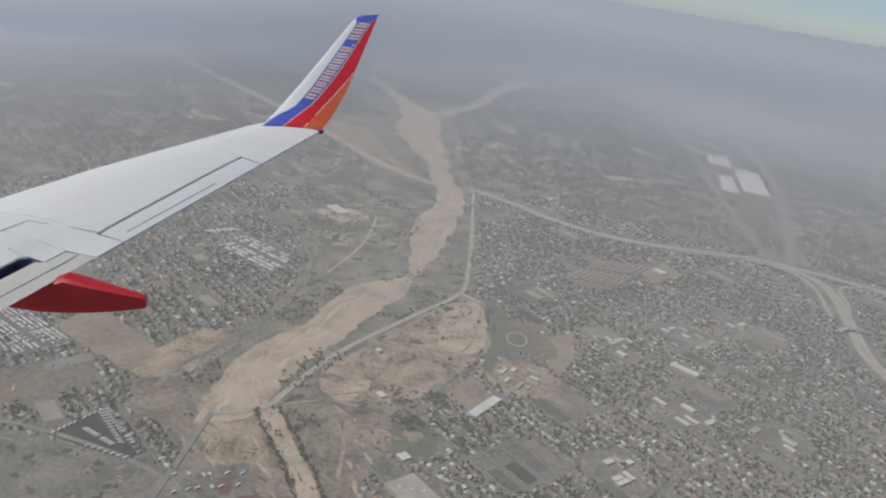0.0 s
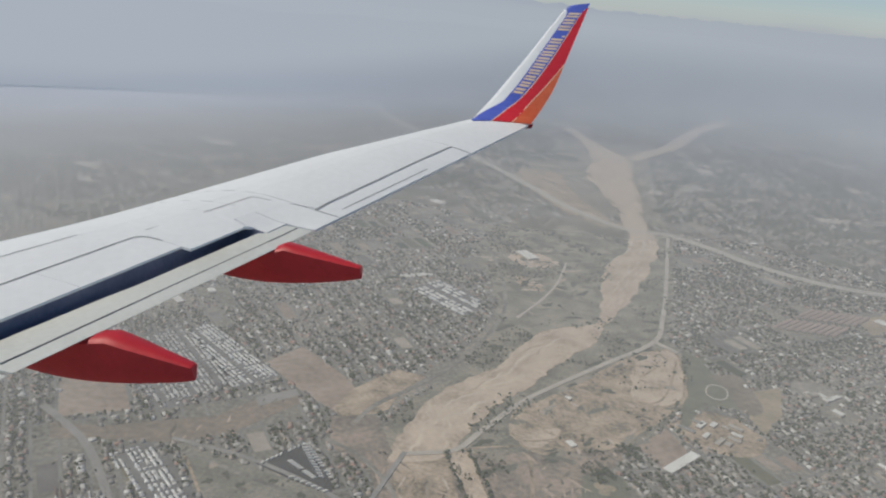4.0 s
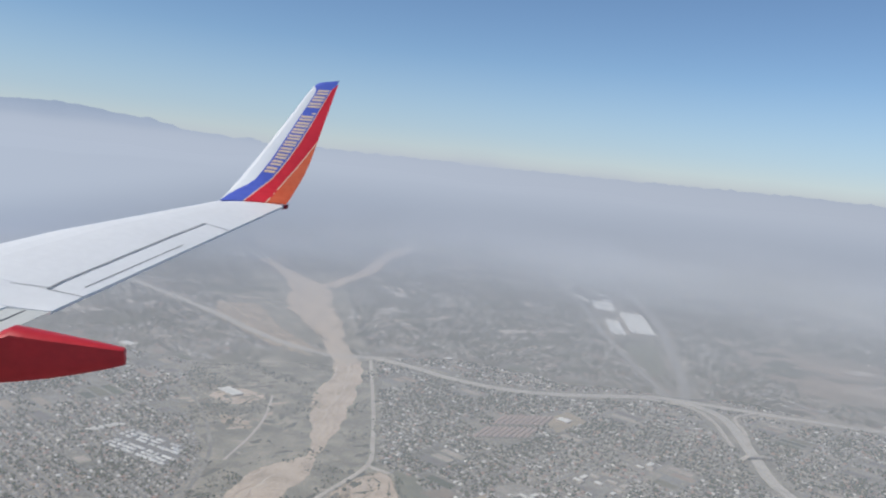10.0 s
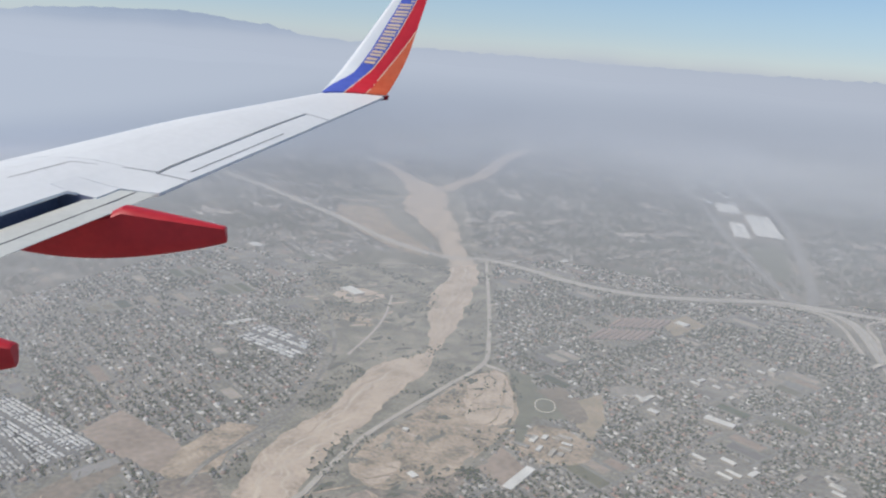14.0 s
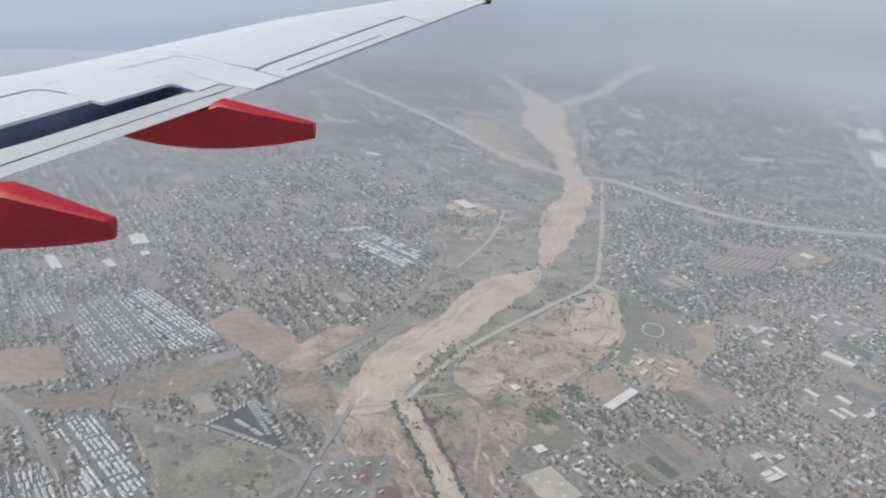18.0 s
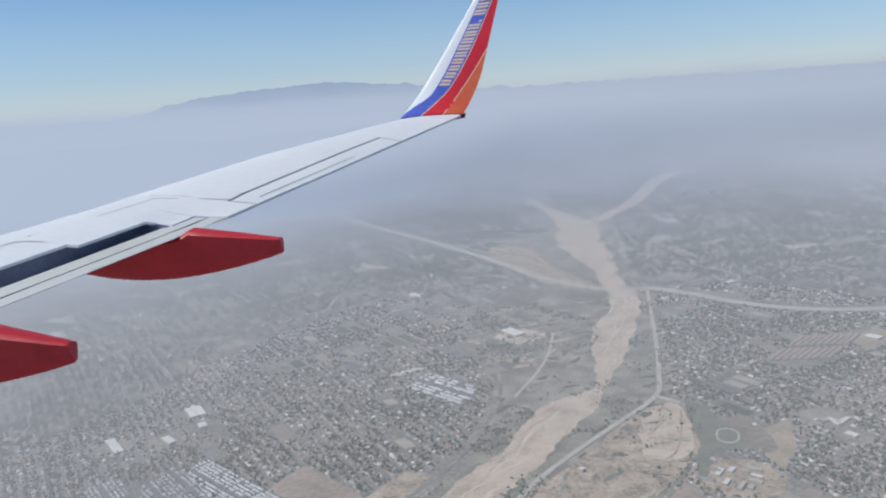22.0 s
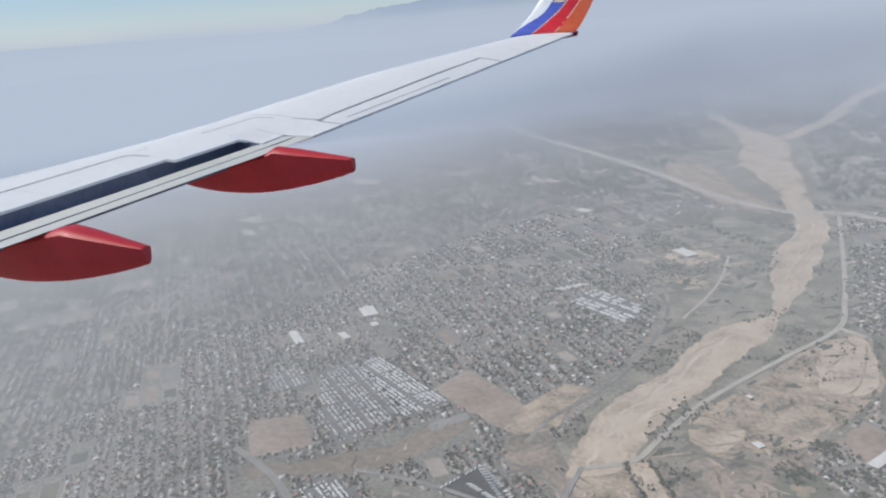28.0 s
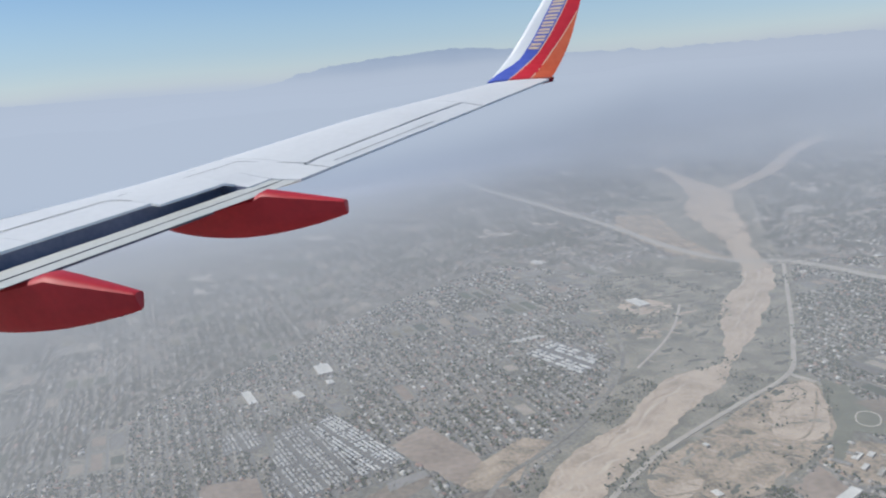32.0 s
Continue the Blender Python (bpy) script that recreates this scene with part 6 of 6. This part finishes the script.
def wagon_kind(name, body_mat, label, long, tall, tank=False):
    ob = thing(name, label, "rail wagon", None, "wagons in the rail yard")
    part("underframe", box(bmesh.new(), 0, 0, 0.35, long, 0.8, 0.18), STEEL, ob)
    if tank:
        bm = bmesh.new()
        loft(bm, [[Vector((x, 0.75 * r * math.cos(a), 1.05 + 0.6 * r * math.sin(a))) for a in np.linspace(0, 2 * math.pi, 10, endpoint=False)] for x, r in ((-long / 2, 0.5), (-long / 2 + 0.3, 1), (long / 2 - 0.3, 1), (long / 2, 0.5))])
        part("tank", bm, body_mat, ob)
        part("dome", box(bmesh.new(), 0, 0, 1.5, 0.6, 0.5, 0.25, 0, 0.05), body_mat, ob)
    else:
        part("body", box(bmesh.new(), 0, 0, 0.54, long - 0.2, 1.5, tall, 0, 0.06), body_mat, ob)
        part("roof_walk", box(bmesh.new(), 0, 0, 0.545 + tall, long - 0.6, 0.3, 0.06), STEEL, ob)
    for s in (-1, 1):
        part("bogie", box(bmesh.new(), s * (long / 2 - 0.9), 0, 0.06, 1.1, 0.9, 0.28, 0, 0.05), STEEL, ob)
    return ob


build_rails()
PALE = material("pale_wagon_paint", (0.66, 0.64, 0.61), (0.82, 0.80, 0.76), 0.8, 0.6)
BLACKW = material("black_tank_paint", (0.05, 0.048, 0.046), (0.10, 0.095, 0.09), 0.8, 0.6)
RUSTW = material("rust_brown_wagon_paint", (0.15, 0.09, 0.065), (0.24, 0.15, 0.11), 0.8, 0.8)
GREYW = material("grey_hopper_paint", (0.30, 0.29, 0.275), (0.42, 0.41, 0.39), 0.8, 0.7)
KINDS = [wagon_kind("box_wagon", PALE, "pale grey box wagon on a yard track", 4.6, 1.2), wagon_kind("tank_wagon", BLACKW, "black tank wagon on a yard track", 4.4, 1.1, True),
         wagon_kind("box_wagon", RUSTW, "rust-brown box wagon on a yard track", 4.8, 1.25), wagon_kind("hopper_wagon", GREYW, "grey hopper wagon on a yard track", 4.2, 1.1)]
used = set()
rnd = random.Random(21)
for ti, s in enumerate(np.linspace(-0.1, 1.0, 12)):
    if ti in (3, 8):
        continue
    c = smooth_line(yard_line(s), 5.0)
    start, stop = rnd.randint(2, 6), len(c) - rnd.randint(0, 12)
    kind = rnd.choice((0, 0, 1, 2, 3))
    for i in range(start, stop):
        if rnd.random() < 0.04:
            kind = rnd.randrange(4)
            continue
        if rnd.random() < 0.35:
            kind = rnd.choice((0, 0, 0, 1, 2, 3))
        d = c[min(i + 1, len(c) - 1)] - c[max(i - 1, 0)]
        m = Matrix.Translation((c[i][0], c[i][1], 0.5)) @ Matrix.Rotation(math.atan2(d[1], d[0]), 4, "Z")
        if kind not in used:
            used.add(kind)
            KINDS[kind].matrix_world = m
        else:
            copy_thing(KINDS[kind], m)


def trailer():
    ob = thing("truck_trailer", "white box trailer parked in a dense row", "trailer", None, "parked trailers")
    part("box_body", box(bmesh.new(), 0, 0, 0.45, 4.6, 1.1, 1.2, 0, 0.04), HOMES, ob)
    part("wheel_set", box(bmesh.new(), -1.5, 0, 0.0, 0.9, 1.0, 0.44, 0, 0.1), RUBBER, ob)
    part("landing_gear", box(bmesh.new(), 1.4, 0, 0.0, 0.15, 0.8, 0.44), STEEL, ob)
    return ob


first = trailer()
TR = np.array(TRAILERS, float)
placed = 0
rnd = random.Random(3)
for col in (0.06, 0.24, 0.46, 0.62, 0.86):
    a = TR[0] + (TR[1] - TR[0]) * col
    b = TR[3] + (TR[2] - TR[3]) * col
    ln = np.hypot(*(b - a))
    for k in range(int(ln / 1.75)):
        if rnd.random() < 0.14:
            continue
        p = a + (b - a) * ((k + 0.5) * 1.75 / ln)
        m = Matrix.Translation((p[0], p[1], 0.31)) @ Matrix.Rotation(math.atan2(*(b - a)[::-1]) + math.pi / 2 + (0.35 if col > 0.4 else 0.0) + rnd.gauss(0, 0.05), 4, "Z")
        if placed:
            copy_thing(first, m)
        else:
            first.matrix_world = m
        placed += 1
def box_truck(m):
    """A white box truck; the first one is built, the rest are copies."""
    if TRUCKS:
        return copy_thing(TRUCKS[0], m)
    ob = thing("box_truck", "white box truck parked on an open lot", "truck", m, "parked box trucks")
    part("box_body", box(bmesh.new(), -0.6, 0, 0.5, 4.9, 1.9, 1.7, 0, 0.06), WHITE_ROOF, ob)
    part("cab", box(bmesh.new(), 2.5, 0, 0.35, 1.1, 1.7, 1.2, 0, 0.15), HOMES, ob)
    part("wheel_set", box(bmesh.new(), -1.9, 0, 0.0, 1.3, 1.8, 0.494, 0, 0.1), RUBBER, ob)
    TRUCKS.append(ob)


TRUCKS = []
TL = np.array(TRIANGLE_LOT, float)
for (a, b), turn, n in (((TL[0], TL[1]), 0.4, 10), ((TL[1], TL[2]), 1.3, 13), ((TL[4], TL[3]), 0.9, 7), ((TL[0] * 0.6 + TL[1] * 0.4 + (16, -6), TL[3] * 0.55 + TL[4] * 0.45 + (0, 14)), 1.2, 12), ((TL[1] * 0.9 + TL[4] * 0.1, TL[2] * 0.7 + TL[3] * 0.3 + (-9, 0)), 1.2, 12)):
    for k in range(n):
        p = a + (b - a) * ((k + 0.5) / n)
        c = TL.mean(0)
        p = p + (c - p) * 0.08
        if rnd.random() < 0.88:
            box_truck( Matrix.Translation((p[0], p[1], 0.41)) @ Matrix.Rotation(math.atan2(*(b - a)[::-1]) + turn + rnd.gauss(0, 0.08), 4, "Z"))
for k in range(22):
    u, v = (k % 6 + 0.6) / 6.4, (k // 6 + 0.6) / 4.2
    q = np.array(VAN_LOT, float)
    p = (q[0] + (q[1] - q[0]) * u) * (1 - v) + (q[3] + (q[2] - q[3]) * u) * v
    box_truck( Matrix.Translation((p[0] + rnd.gauss(0, 2), p[1] + rnd.gauss(0, 2), 0.37)) @ Matrix.Rotation(rnd.choice((0.9, 1.0, 2.4)), 4, "Z"))
RW = np.array(TRAILER_ROW, float)
a, b = RW[:2].mean(0), RW[2:].mean(0)
ln = np.hypot(*(b - a))
for k in range(int(ln / 1.9)):
    p = a + (b - a) * (k * 1.9 / ln)
    if rnd.random() > 0.1:
        copy_thing(first, Matrix.Translation((p[0], p[1], 0.31)) @ Matrix.Rotation(math.atan2(*(b - a)[::-1]) + math.pi / 2, 4, "Z"))


# ---- bridges ----
def bridge(name, pts, width, high, label, gap=18.0):
    """A road bridge: deck, two parapets and round piers, with ramps at both ends."""
    ob = thing(name, label, "bridge")
    c = smooth_line(pts, 6)
    n = len(c)
    d = np.gradient(c, axis=0)
    nn = np.stack([-d[:, 1], d[:, 0]], 1) / np.hypot(d[:, 0], d[:, 1])[:, None]
    z = high * np.clip(np.minimum(np.linspace(0, 1, n), np.linspace(1, 0, n)) * 5, 0.12, 1)
    for nm, o0, o1, up, dn, mat in (("deck", -width / 2, width / 2, 0.0, 0.8, CONCRETE), ("parapet", width / 2 - 0.4, width / 2 + 0.1, 0.7, -0.004, CONCRETE), ("parapet", -width / 2 - 0.1, -width / 2 + 0.4, 0.7, -0.004, CONCRETE)):
        rings = [[Vector((*(p + m * o), zz + u)) for o, u in ((o0, -dn), (o0, up), (o1, up), (o1, -dn))] for p, m, zz in zip(c, nn, z)]
        part(nm, loft(bmesh.new(), rings), mat, ob)
    for i in range(0, n, max(1, int(gap / 6))):
        if z[i] > high * 0.9:
            bm = bmesh.new()
            bmesh.ops.create_cone(bm, cap_ends=True, segments=10, radius1=0.6, radius2=0.6, depth=z[i] - 0.8, matrix=Matrix.Translation((*c[i], (z[i] - 0.8) / 2)))
            part("pier", bm, CONCRETE, ob)
    return ob


bridge("road_overpass", OVERPASS, 5.0, 5.0, "long grey concrete road bridge over the rail yard")
bridge("freeway_overpass", OVERPASS_S, 12, 7, "concrete road bridge crossing the freeway")
bridge("freeway_overpass", OVERPASS_N, 10, 7, "concrete road bridge crossing the freeway")


# ---- houses and trees that stand nearest below ----
def build_near_houses():
    mats = [material("grey_shingle_roof", (0.22, 0.21, 0.20), (0.30, 0.285, 0.27), 0.5, 0.9), material("tan_shingle_roof", (0.36, 0.31, 0.26), (0.46, 0.40, 0.34), 0.5, 0.9),
            material("brown_shingle_roof", (0.20, 0.14, 0.11), (0.29, 0.21, 0.165), 0.5, 0.9), material("pale_gravel_roof", (0.52, 0.50, 0.47), (0.66, 0.64, 0.60), 0.5, 0.9)]
    words = ["grey shingle", "tan shingle", "brown shingle", "pale gravel"]
    first = {}
    for k, (x, y) in enumerate(NEAR_LOTS):
        i = (k * 7 + int(x)) % 4
        j = (k * 5 + int(y)) % 3
        turn = TURN + (math.pi / 2 if (k * 3 + int(x)) % 2 else 0)
        m = Matrix.Translation((x, y, 0.0)) @ Matrix.Rotation(turn, 4, "Z")
        if (i, j) in first:
            copy_thing(first[i, j], m)
        else:
            ob = gabled("house", x, y, (6.6, 7.8, 5.6)[j], (4.4, 4.2, 4.8)[j], 1.6, (0.7, 0.9, 0.5)[j], turn, mats[i], "small single-storey house with a %s roof" % words[i], "house", "houses below")
            part("chimney", box(bmesh.new(), 1.2, 0.6, 1.7, 0.4, 0.4, 0.9), TAN_WALL, ob)
            first[i, j] = ob


build_near_houses()
